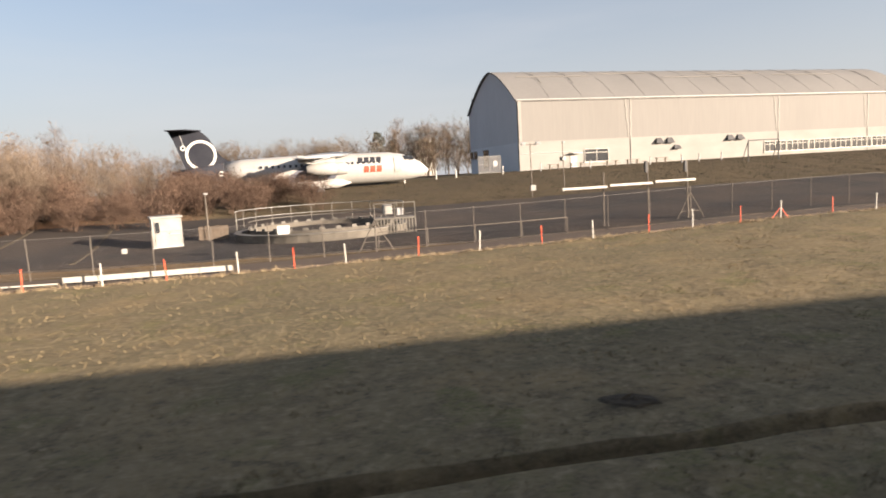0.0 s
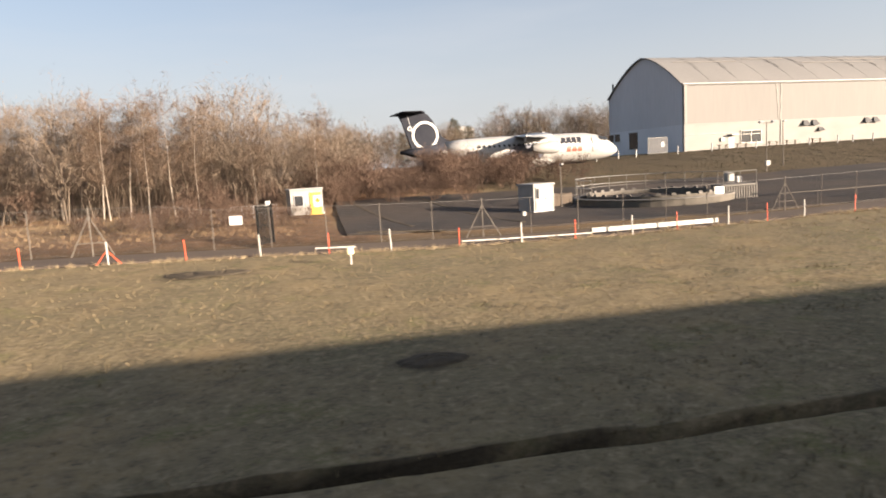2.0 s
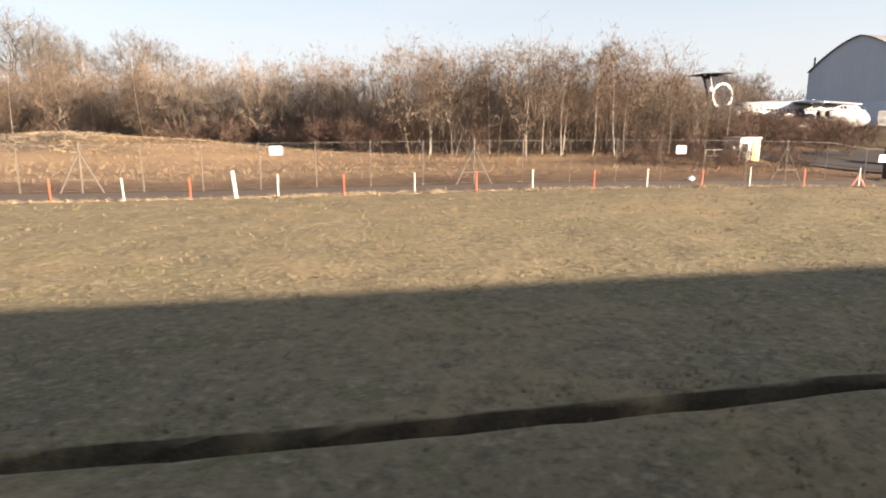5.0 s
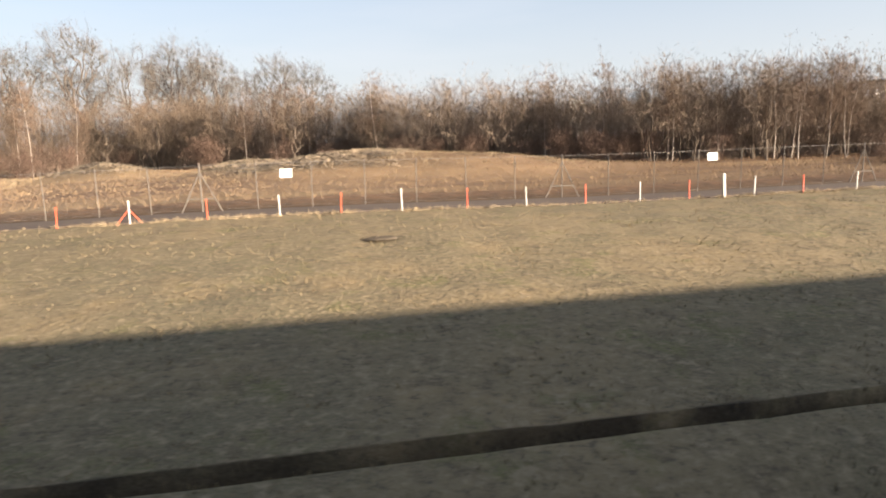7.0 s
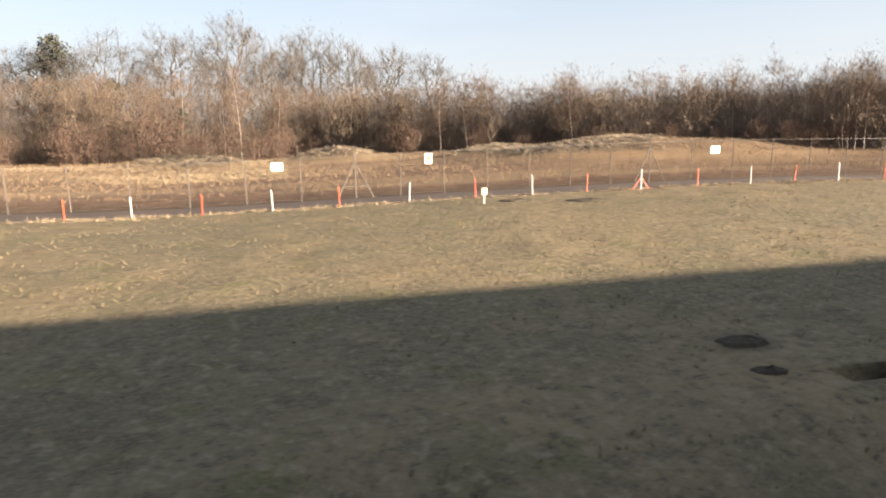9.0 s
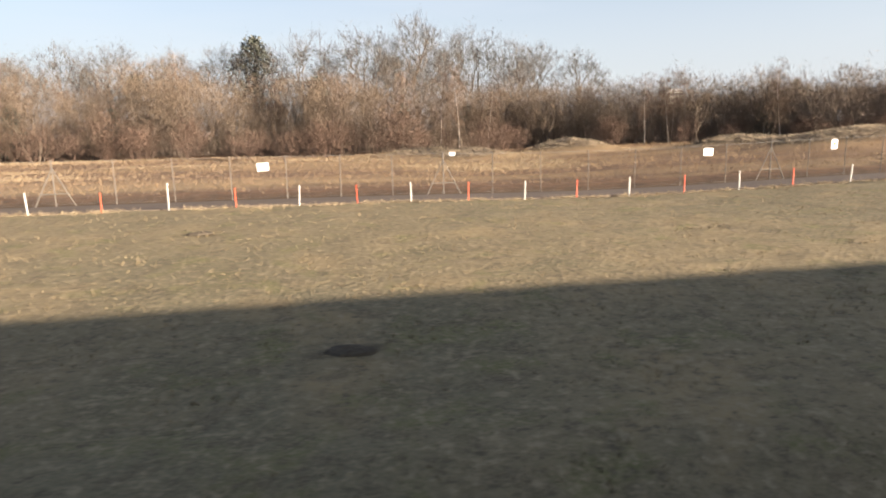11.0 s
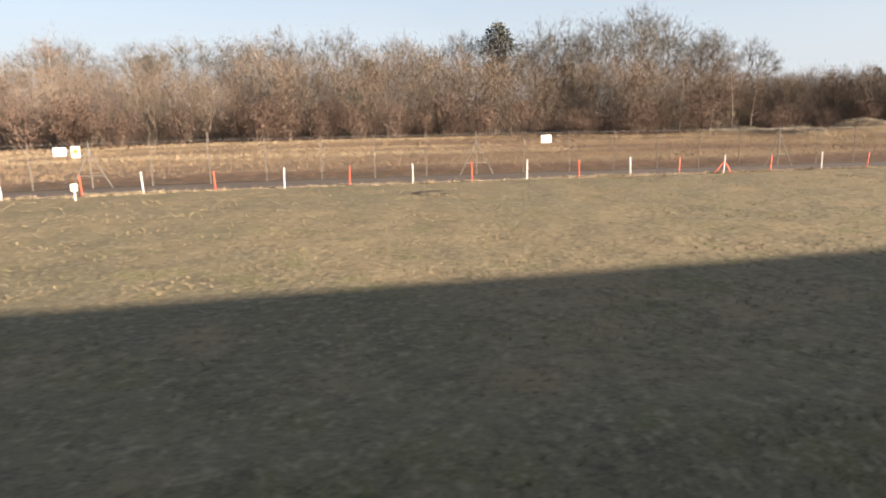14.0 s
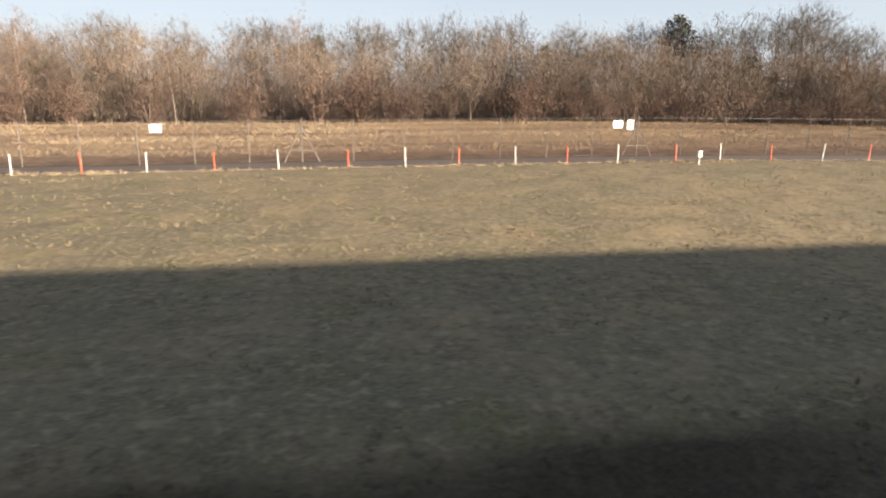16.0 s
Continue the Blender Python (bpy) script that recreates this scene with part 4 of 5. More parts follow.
def yard_joint(x0, y0, x1, y1, w=0.22):
    """A dark joint line across the yard, barely proud of the tarmac."""
    g, n = Geo(), 14
    rows = []
    dx, dy = x1 - x0, y1 - y0
    ln = math.hypot(dx, dy)
    px, py = -dy / ln * w / 2, dx / ln * w / 2
    for i in range(n + 1):
        x, y = x0 + dx * i / n, y0 + dy * i / n
        z = float(land(x, y)) + 0.08
        rows.append([(x - px, y - py, z), (x + px, y + py, z), (x + px * 0.8, y + py * 0.8, z + 0.05), (x - px * 0.8, y - py * 0.8, z + 0.05)])
    tagged(new("kerb", g.rings(rows).mesh("kerb", soil)), "dark joint line across the tarmac yard", "kerb", kind="structure")


yard_joint(-48.2, 55.0, -45.5, 37.8, 0.3)
yard_joint(-42.4, 55.5, -39.0, 36.6, 0.3)
yard_joint(-48.9, 35.5, -44.1, 34.9, 0.35)


def build_hut(x, y, turn, w, depth, z0, z1, yellow):
    label = "pale grey cabin with a dark window and a yellow door panel" if yellow else "small white cabin with a flat overhanging roof"
    h = thing("cabin", label, "cabin", pose(x, y, z0, 0, 0, turn))
    H = z1 - z0
    part("body", Geo().box((0, 0, H / 2 - 0.1), (w, depth, H), bevel=0.02), hut_white, h)
    part("roof", Geo().box((0, -0.03, H - 0.09), (w + 0.16, depth + 0.2, 0.12), bevel=0.03), hut_white, h, "white felted flat roof")
    part("skirting", Geo().box((0, 0, -0.05), (w + 0.04, depth + 0.04, 0.25)), hut_grey, h)
    f = -depth / 2
    for cx in (-w / 2 + 0.03, w / 2 - 0.03):
        part("corner_trim", Geo().box((cx, f - 0.015, H / 2), (0.07, 0.03, H - 0.15)), hut_white, h)
    if yellow:
        win = part("window", Geo().box((-w * 0.25, f - 0.02, H * 0.62), (0.62, 0.05, 0.74)), glass_dark, h, "dark cabin window")
        for dx, dz, sx, sz in ((-0.33, 0, 0.05, 0.82), (0.33, 0, 0.05, 0.82), (0, 0.39, 0.7, 0.05), (0, -0.39, 0.7, 0.05)):
            part("frame", Geo().box((-w * 0.25 + dx, f - 0.04, H * 0.62 + dz), (sx, 0.06, sz)), hut_grey, win)
        d = part("door", Geo().box((w * 0.27, f - 0.025, H * 0.48), (0.84, 0.06, H * 0.74)), hut_yellow, h, "yellow door panel")
        for k in range(4):
            part("door_rib", Geo().box((w * 0.27, f - 0.06, H * (0.18 + 0.2 * k)), (0.78, 0.02, 0.03)), hut_yellow, d)
        part("handle", Geo().box((w * 0.27 - 0.34, f - 0.08, H * 0.47), (0.03, 0.05, 0.14)), dark_metal, d)
        part("mid_rail", Geo().box((-w * 0.22, f - 0.02, H * 0.24), (w * 0.5, 0.04, 0.04)), hut_grey, h)
        part("lamp_box", Geo().box((w * 0.5 + 0.06, f + 0.2, H * 0.2), (0.14, 0.2, 0.18)), sign_white, h)
    else:
        d = part("door", Geo().box((-w * 0.16, f - 0.025, H * 0.45), (0.86, 0.06, H * 0.84)), hut_white, h, "white panelled door")
        part("door_window", Geo().box((-w * 0.16 - 0.28, f - 0.06, H * 0.64), (0.24, 0.03, 0.66)), glass_dark, d, "narrow dark door window")
        part("mid_rail", Geo().box((0, f - 0.02, H * 0.42), (w, 0.05, 0.05)), hut_grey, h)
        part("handle", Geo().box((0.1, f - 0.08, H * 0.45), (0.03, 0.05, 0.12)), dark_metal, d)


build_hut(-35.77, 43.5, 17, 1.72, 1.85, 1.02, 3.0, False)
build_hut(-51.85, 50.05, 12, 2.4, 1.7, 1.12, 3.57, True)

p = thing("timber_panel", "low weathered timber windbreak panel beside the cabin", "panel", pose(-33.2, 45.4, float(land(-33.2, 45.4))))
for k in range(8):
    part("board", Geo().box((-0.85 + 0.24 * k, 0, 0.5), (0.22, 0.04, 1.0 + 0.04 * (k % 3))), timber, p)
for z in (0.25, 0.8):
    part("rail", Geo().box((0, 0.05, z), (2.0, 0.05, 0.08)), timber, p)

r = thing("pipe_rail", "grey tubular guard rail beside the cabin", "railing", pose(-55.4, 47.5, float(land(-55.4, 47.5))))
for z in (0.5, 1.0):
    part("rail", Geo().tube([(-1.6, 0, z), (1.6, 0, z)], [0.03, 0.03], 6), galvanised, r)
for k in range(5):
    part("stanchion", Geo().tube([(-1.6 + 0.8 * k, 0, 0), (-1.6 + 0.8 * k, 0, 1.02)], [0.03, 0.03], 6), galvanised, r)
part("valve_box", Geo().box((1.0, 0.1, 1.1), (0.35, 0.25, 0.35), bevel=0.03), sign_white, r)


def lamp_pole(x, y, h, heads, box=False, label="slim grey floodlight pole"):
    p = thing("lamp_pole", label, "pole", pose(x, y, float(land(x, y)), random.uniform(-1, 1), random.uniform(-1.2, 1.2), 0), "poles")
    part("pole", Geo().tube([(0, 0, -0.3), (0, 0, h * 0.5), (0, 0, h)], [0.06, 0.05, 0.04], 8), concrete_post, p)
    if heads:
        part("crossarm", Geo().tube([(-0.75, 0, h - 0.12), (0.75, 0, h - 0.12)], [0.03, 0.03], 6), concrete_post, p)
        for s in (-0.7, 0.7):
            part("lamp_head", Geo().box((s, -0.1, h - 0.02), (0.4, 0.3, 0.2), Matrix.Rotation(radians(25), 3, "X"), bevel=0.03), hut_grey, p)
    else:
        part("lamp_head", Geo().box((0.05, -0.12, h + 0.02), (0.22, 0.34, 0.12), bevel=0.03), hut_grey, p)
    if box:
        part("control_box", Geo().box((0.05, -0.12, 0.85), (0.5, 0.22, 0.5), bevel=0.03), hut_white, p, "white control box")


lamp_pole(-6.9, 57.0, 4.9, True, True)
lamp_pole(-2.6, 60.0, 4.6, False)
lamp_pole(-33.4, 44.6, 3.2, False)
for x, h, headed in ((-9.6, 3.3, False), (-6.75, 3.75, True), (-4.15, 3.6, True)):
    tall = thing("yard_pole", "tall galvanised pole rising above the yard fence", "pole", pose(x, 35.75, float(land(x, 35.75)), 0, random.uniform(-1, 1), 0), "poles")
    part("pole", Geo().tube([(0, 0, -0.3), (0, 0, h)], [0.05, 0.045], 8), concrete_post, tall)
    if headed:
        part("detector", Geo().box((-0.1, 0, h - 0.32), (0.17, 0.16, 0.66), bevel=0.02), dark_metal, tall, "dark upright detector housing")
        part("arm", Geo().tube([(0.0, 0, h), (-0.34, 0, h + 0.03)], [0.022, 0.022], 6), concrete_post, tall)

# slatted gate panel against the hangar's gable
gt = thing("slatted_gate", "pale slatted metal gate panel standing by the hangar gable", "gate", pose(-5.6, 82.6, float(land(-5.6, 82.6)), 0, 0, 5))
for z in (0.15, 1.25, 2.25):
    part("rail", Geo().box((1.55, 0, z), (3.1, 0.06, 0.08)), hut_grey, gt)
for k in range(16):
    part("slat", Geo().box((0.03 + 0.2 * k, -0.04, 1.2), (0.10, 0.03, 2.2)), cladding_beige, gt)
part("notice", Geo().box((2.3, -0.07, 1.3), (0.5, 0.02, 0.7)), hut_grey, gt)


def picnic_table(x, y, turn):
    t = thing("picnic_table", "weathered timber picnic table with attached benches on grass", "table", pose(x, y, float(land(x, y)), 0, 0, turn), "picnic tables")
    part("tabletop", Geo().box((0, 0, 0.74), (1.8, 0.75, 0.05)), timber, t)
    for s in (-0.7, 0.7):
        part("bench", Geo().box((0, s, 0.45), (1.8, 0.26, 0.05)), timber, t)
        part("leg", Geo().box((s, 0, 0.36), (0.08, 0.09, 0.8), Matrix.Rotation(radians(20), 3, "X")), timber, t)
        part("leg", Geo().box((s, 0, 0.36), (0.08, 0.09, 0.8), Matrix.Rotation(radians(-20), 3, "X")), timber, t)


for x, y, t in ((11.5, 79.5, 12), (14.6, 79.8, 3), (18.8, 80.0, 8), (6.5, 79.3, 5), (3.4, 79.0, 20)):
    picnic_table(x, y, t)

# frame and bollards before the hangar
fr = thing("steel_frame", "dark goal-like tubular steel frame on grass", "frame", pose(30.0, 74.5, float(land(30, 74.5)), 0, 0, 7))
part("crossbar", Geo().tube([(-2.4, 0, 2.6), (2.4, 0, 2.6)], [0.07, 0.07], 8), dark_metal, fr)
for x in (-2.4, 2.4):
    part("upright", Geo().tube([(x, 0, -0.2), (x, 0, 2.62)], [0.07, 0.07], 8), dark_metal, fr)
    part("stay", Geo().tube([(x, 0, 2.5), (x, 1.1, 0)], [0.05, 0.05], 6), dark_metal, fr)
for x in (-12.0, -9.5, -3.5, 1.5, 8.2, 16.5, 21.0, 23.5, 26.8):
    bl = tagged(new("bollard", Geo().tube([(0, 0, -0.2), (0, 0, 1.0), (0, 0, 1.08)], [0.08, 0.08, 0.04], 8).mesh("bollard", hut_grey if x > 0 else white_paint)), "short painted bollard beside the hangar apron", "bollard", "bollards")
    bl.location = at(x, 78.6)

# dark panel standing askew in the fence line
dp = thing("gate_panel", "dark close-barred metal gate panel in the fence line", "gate", pose(-53.6, 33.7, float(land(-53.6, 33.7)), 0, 0, 60))
for x in (-0.64, 0.64):
    part("gate_post", Geo().box((x, 0, 0.95), (0.09, 0.09, 2.2)), dark_mesh, dp)
for z in (0.12, 1.0, 1.95):
    part("rail", Geo().box((0, 0, z), (1.25, 0.05, 0.06)), dark_mesh, dp)
for k in range(15):
    part("bar", Geo().box((-0.56 + 0.08 * k, 0.03, 1.03), (0.03, 0.02, 1.85)), dark_mesh, dp)

# far pale block beyond the trees
ob = thing("office_building", "distant white flat-roofed stepped office block beyond the trees", "building", pose(26.5, 330, float(land(26.5, 330))))
part("wall", Geo().box((0, 0, 8.6), (9.5, 8, 17.6)), white_paint, ob)
part("upper_storey", Geo().box((0.8, 0.6, 18.2), (6.5, 6, 1.2)), white_paint, ob)
part("roof", Geo().box((0, 0, 17.5), (9.9, 8.4, 0.25)), hut_grey, ob)
for z in (10.2, 13.0, 15.8):
    for k in range(5):
        part("window", Geo().box((-3.8 + 1.9 * k, -4.02, z), (1.35, 0.08, 1.1)), glass_dark, ob)

# small things in the yard
blk = thing("marker_block", "small white concrete block lying on the tarmac yard", "block", pose(-37.6, 40.8, float(land(-37.6, 40.8)) + 0.1, 0, 0, 18))
part("block", Geo().box((0, 0, 0.14), (0.32, 0.26, 0.30), bevel=0.03), hut_white, blk)
gr = thing("guard_rail", "grey tubular mid-height guard rail along the yard edge", "railing")
for k in range(5):
    part("post", Geo().tube([at(-23.0 + 2.7 * k, 35.0, -0.1), at(-23.0 + 2.7 * k, 35.0, 1.0)], [0.028, 0.028], 6), concrete_post, gr)
part("rail", Geo().tube([at(-23.0 + 2.7 * k, 35.0, 0.95) for k in range(5)], [0.028] * 5, 6), concrete_post, gr)


def patches(x, y, scale, seed):
    """Smooth random values from 0 to 1 over the plan."""
    table = np.random.default_rng(seed).random((64, 64))
    u, v = x / scale, y / scale
    i, j = np.floor(u).astype(int), np.floor(v).astype(int)
    a, b = u - i, v - j
    a, b = a * a * (3 - 2 * a), b * b * (3 - 2 * b)
    get = lambda p, q: table[p % 64, q % 64]
    return (get(i, j) * (1 - a) + get(i + 1, j) * a) * (1 - b) + (get(i, j + 1) * (1 - a) + get(i + 1, j + 1) * a) * b


def triangles(name, label, category, mat, v):
    """One loose triangle for every three points."""
    me = bpy.data.meshes.new(name)
    m = len(v) // 3
    me.vertices.add(3 * m)
    me.vertices.foreach_set("co", v.astype(np.float32).ravel())
    me.loops.add(3 * m)
    me.loops.foreach_set("vertex_index", np.arange(3 * m, dtype=np.int32))
    me.polygons.add(m)
    me.polygons.foreach_set("loop_start", np.arange(0, 3 * m, 3, dtype=np.int32))
    me.update(calc_edges=True)
    me.validate()
    me.materials.append(mat)
    tagged(new(name, me), label, category, kind="stuff")


# ---- trees ----
def cone(vs, fs, p, q, r0, r1):
    """A three-sided tapered twig from p to q."""
    d = q - p
    a = Vector((d.y, -d.x, 0.0))
    a = a.normalized() if a.length > 1e-5 else Vector((1, 0, 0))
    b = d.cross(a).normalized()
    n = len(vs)
    for c, s in ((1, 0), (-0.5, 0.866), (-0.5, -0.866)):
        vs.append(p + r0 * (c * a + s * b))
    if r1 < 0.006:
        vs.append(q)
        fs += [(n, n + 1, n + 3), (n + 1, n + 2, n + 3), (n + 2, n, n + 3)]
    else:
        for c, s in ((1, 0), (-0.5, 0.866), (-0.5, -0.866)):
            vs.append(q + r1 * (c * a + s * b))
        fs += [(n, n + 1, n + 4, n + 3), (n + 1, n + 2, n + 5, n + 4), (n + 2, n, n + 3, n + 5)]


def turned(rng, d, spread, up=0.0):
    v = Vector((rng.gauss(0, 1), rng.gauss(0, 1), rng.gauss(0, 1)))
    v = (v - v.project(d))
    v = v.normalized() if v.length > 1e-4 else d.orthogonal().normalized()
    return (d * math.cos(spread) + v * math.sin(spread) + Vector((0, 0, up))).normalized()


def sliver(vs, fs, p, q, w, rng):
    """A fine twig: one slender tapering face."""
    a = Vector((rng.gauss(0, 1), rng.gauss(0, 1), rng.gauss(0, 0.5))).cross(q - p)
    a = a.normalized() * w if a.length > 1e-6 else Vector((w, 0, 0))
    n = len(vs)
    vs.extend((p - a, p + a, q))
    fs.append((n, n + 1, n + 2))


def tree_meshes(kind, seed):
    """Trunk and crown of one bare tree: boughs that fork again and again towards tips spread through a rounded crown."""
    rng = random.Random(seed)
    trunk, vs, fs = Geo(), [], []

    def tips_in(centre, wide, tall, count, shell=0.3, lump=0.16, flat=0.0):
        """Tips through a lumpy rounded envelope, more of them towards its skin."""
        ph = [rng.uniform(0, 6.28) for _ in range(3)]
        out = []
        while len(out) < count:
            u = Vector((rng.gauss(0, 1), rng.gauss(0, 1), rng.gauss(flat, 1))).normalized()
            a = math.atan2(u.y, u.x)
            k = rng.uniform(shell, 1.0) ** 0.55 * (1 + lump * math.sin(3 * a + ph[0] + 2 * u.z) + lump * math.sin(5 * u.z + 2 * a + ph[1]))
            p = Vector(centre) + Vector((u.x * wide, u.y * wide, u.z * tall)) * k
            if p.z > 0.3:
                out.append(p)
        return out

    def parted(points, k):
        """Points sorted into k bunches that lie together."""
        mids = rng.sample(points, k)
        for _ in range(4):
            bunches = [[] for _ in mids]
            for p in points:
                bunches[min(range(k), key=lambda i: (p - mids[i]).length_squared)].append(p)
            bunches = [b for b in bunches if b]
            mids = [sum(b, Vector()) / len(b) for b in bunches]
            k = len(mids)
        return bunches

    def bough(p, points, thick, reach, spray, heading=None, level=0):
        """A bough from p that parts towards its bunch of tips."""
        n = len(points)
        r = thick * n ** 0.47
        if n == 1:
            spray(p, points[0], r)
            return
        c = sum(points, Vector()) / n
        d = c - p
        q = p + d * reach
        mid = p.lerp(q, 0.5) + Vector((rng.gauss(0, 0.05), rng.gauss(0, 0.05), 0.03 + rng.gauss(0, 0.04))) * d.length
        if heading:
            mid += heading * 0.12 * d.length
        if r > 0.035:
            trunk.tube([p, mid, q], [r, r * 0.88, r * 0.74], 7 if r > 0.1 else 5, cap=False)
        else:
            cone(vs, fs, p, mid, r, r * 0.86)
            cone(vs, fs, mid, q, r * 0.86, max(r * 0.7, 0.0062))
        way = (q - mid).normalized()
        for b in parted(points, min(n, 3 if n > 30 and level < 3 else 2)):
            bough(q, b, thick, reach, spray, way, level + 1)

    def sprayer(count, ln, w, up, cloud):
        """Fine twigs along the last shoot and round its end."""
        def spray(p, tip, r):
            d = tip - p
            cone(vs, fs, p, tip, max(r, 0.006), 0.003)
            far = d.length
            d = d.normalized() if far > 1e-4 else Vector((0, 0, 1))
            for i in range(count):
                s = p + d * far * rng.uniform(0.15, 1.0)
                e = turned(rng, d, rng.uniform(0.3, 1.15), up)
                k = ln * rng.uniform(0.45, 1.0)
                if i % 3:
                    s = s + Vector((rng.gauss(0, 1), rng.gauss(0, 1), rng.gauss(0, 0.8))) * cloud
                sliver(vs, fs, s, s + e * k, w * rng.uniform(0.7, 1.2), rng)
        return spray

    up = Vector((0, 0, 1))
    if kind == "birch":
        h = rng.uniform(9.8, 11.0)
        lean = turned(rng, up, 0.06)
        pts = [Vector((0, 0, -0.3))]
        for _ in range(9):
            lean = turned(rng, lean, rng.uniform(0.02, 0.07), 0.04)
            pts.append(pts[-1] + lean * h / 9)
        r0 = rng.uniform(0.060, 0.078)
        trunk.tube(pts, [r0 * (1 - 0.88 * i / 9) for i in range(10)], 7, cap=False)
        spray = sprayer(33, 0.60, 0.0086, 0.02, 0.31)
        layers = sorted(tips_in((pts[6].x, pts[6].y, h * 0.61), 1.75, h * 0.42, 108, 0.12, 0.12), key=lambda p: p.z)
        for i in range(0, 108, 9):
            for b in parted(layers[i:i + 9], 3):
                c = sum(b, Vector()) / len(b)
                z = max(h * 0.12, c.z - 0.6 * (c.xy - pts[5].xy).length - 0.2)
                k = min(max((z + 0.3) / (h / 9), 0), 8.9)
                bough(pts[int(k)].lerp(pts[int(k) + 1], k % 1), b, 0.009, 0.5, spray)
        top = 10.3
    elif kind in ("alder", "thorn"):
        h = rng.uniform(8.0, 9.2)
        tips = tips_in((0, 0, h * 0.56), h * 0.37, h * 0.46, 136, 0.15, 0.13, 0.1)
        spray = sprayer(22, 0.56, 0.0106, 0.05, 0.44) if kind == "alder" else sprayer(26, 0.56, 0.0104, 0.05, 0.40)
        for b in parted(tips, rng.choice((2, 3, 4))):
            c = sum(b, Vector()) / len(b)
            bough(Vector((0.12 * c.x, 0.12 * c.y, -0.3)), b, 0.0115, 0.42, spray, up)
        top = 8.2
    elif kind == "oak":
        h = rng.uniform(14.0, 15.5)
        fork = h * rng.uniform(0.26, 0.33)
        tips = tips_in((0, 0, h * 0.64), h * rng.uniform(0.30, 0.36), h * 0.35, 280, 0.25, 0.12, 0.3)
        spray = sprayer(38, 0.62, 0.0098, 0.08, 0.46)
        trunk.tube([(0, 0, -0.4), (0.02, 0.02, 0.3), (0.05, 0.05, fork * 0.5), (0.1, 0, fork)], [0.50, 0.38, 0.31, 0.28], 9, cap=False)
        for b in parted(tips, rng.choice((4, 5, 6))):
            bough(Vector((0.1, 0, fork * rng.uniform(0.85, 1.0))), b, 0.0165, 0.40, spray, up)
        top = 12.6
    elif kind == "bush":
        h = rng.uniform(2.9, 3.6)
        tips = tips_in((0, 0, h * 0.52), 1.5, h * 0.48, 66, 0.1, 0.12)
        spray = sprayer(17, 0.42, 0.0118, 0.05, 0.30)
        for b in parted(tips, 7):
            c = sum(b, Vector()) / len(b)
            bough(Vector((0.25 * c.x, 0.25 * c.y, -0.15)), b, 0.0075, 0.5, spray, up)
        top = 2.95
    elif kind == "evergreen":
        h = rng.uniform(6.0, 8.0)
        trunk.tube([(0, 0, -0.3), (0, 0, h * 0.95)], [0.14, 0.02], 7, cap=False)
        for i in range(420):
            k = rng.uniform(0.08, 1.0)
            a = rng.uniform(0, 6.28)
            rad = (1.55 * math.sqrt(1 - k ** 2.6) + 0.12) * math.sqrt(rng.uniform(0.25, 1.0)) * (0.8 + 0.35 * math.sin(3 * a + 9 * k))
            c = Vector((rad * math.cos(a), rad * math.sin(a), h * k))
            for _ in range(7):
                d = Vector((rng.gauss(0, 1), rng.gauss(0, 1), rng.gauss(0, 0.7))).normalized()
                q = c + d * rng.uniform(0.05, 0.3)
                e = turned(rng, d, 1.4)
                f = d.cross(e).normalized()
                n = len(vs)
                vs.extend([q, q + e * 0.13 + f * 0.05, q + e * 0.26, q + e * 0.13 - f * 0.05])
                fs.append((n, n + 1, n + 2, n + 3))
        top = 0.94 * h
    k = top / sorted(p.z for p in vs)[-len(vs) // 50]
    vs = [p * k for p in vs]
    trunk.v = [tuple(k * c for c in p) for p in trunk.v]
    crown = Geo()
    crown.v, crown.f = [tuple(p) for p in vs], fs
    return trunk, crown


KINDS = {
    "birch": ("birch_tree", bark_birch, twig_birch, "bare birch with a slim white trunk and reddish-brown twigs", 5),
    "alder": ("alder_tree", bark_brown, twig_tan, "bare bushy tree with a dense crown of tan-brown twigs", 5),
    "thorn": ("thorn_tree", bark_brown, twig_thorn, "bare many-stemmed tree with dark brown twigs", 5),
    "oak": ("oak_tree", bark_brown, twig_grey, "tall bare spreading tree with heavy grey-brown limbs", 4),
    "bush": ("willow_bush", bark_brown, twig_bush, "low leafless thicket bush of red-brown stems", 4),
    "evergreen": ("evergreen_tree", bark_brown, leaf_dark, "dark evergreen tree among bare woodland", 2),
}
MASTERS = {}
for kind, (name, bark, twig, label, count) in KINDS.items():
    MASTERS[kind] = []
    for s in range(count):
        trunk, crown = tree_meshes(kind, 17 * s + len(kind))
        MASTERS[kind].append((trunk.mesh("trunk", bark, True), crown.mesh("crown", twig)))
planted = random.Random(5)


def plant(kind, x, y, size=1.0, variant=None):
    name, bark, twig, label, count = KINDS[kind]
    if kind == "birch" and size < 0.7:
        label = "young bare birch sapling with a thin pale trunk"
    t = thing(name, label, "bush" if kind == "bush" else "tree", group="woodland bushes" if kind == "bush" else "woodland trees")
    size *= 0.88 if kind == "birch" else 1.0
    trunk, crown = MASTERS[kind][planted.randrange(count) if variant is None else variant]
    part("trunk", trunk, None, t)
    part("crown", crown, None, t)
    w = size * planted.uniform(0.9, 1.12)
    t.matrix_basis = pose(x, y, float(land(x, y)) - 0.05, planted.uniform(-3, 3), planted.uniform(-3, 3), planted.uniform(0, 360)) @ Matrix.Diagonal((w, w, size, 1))


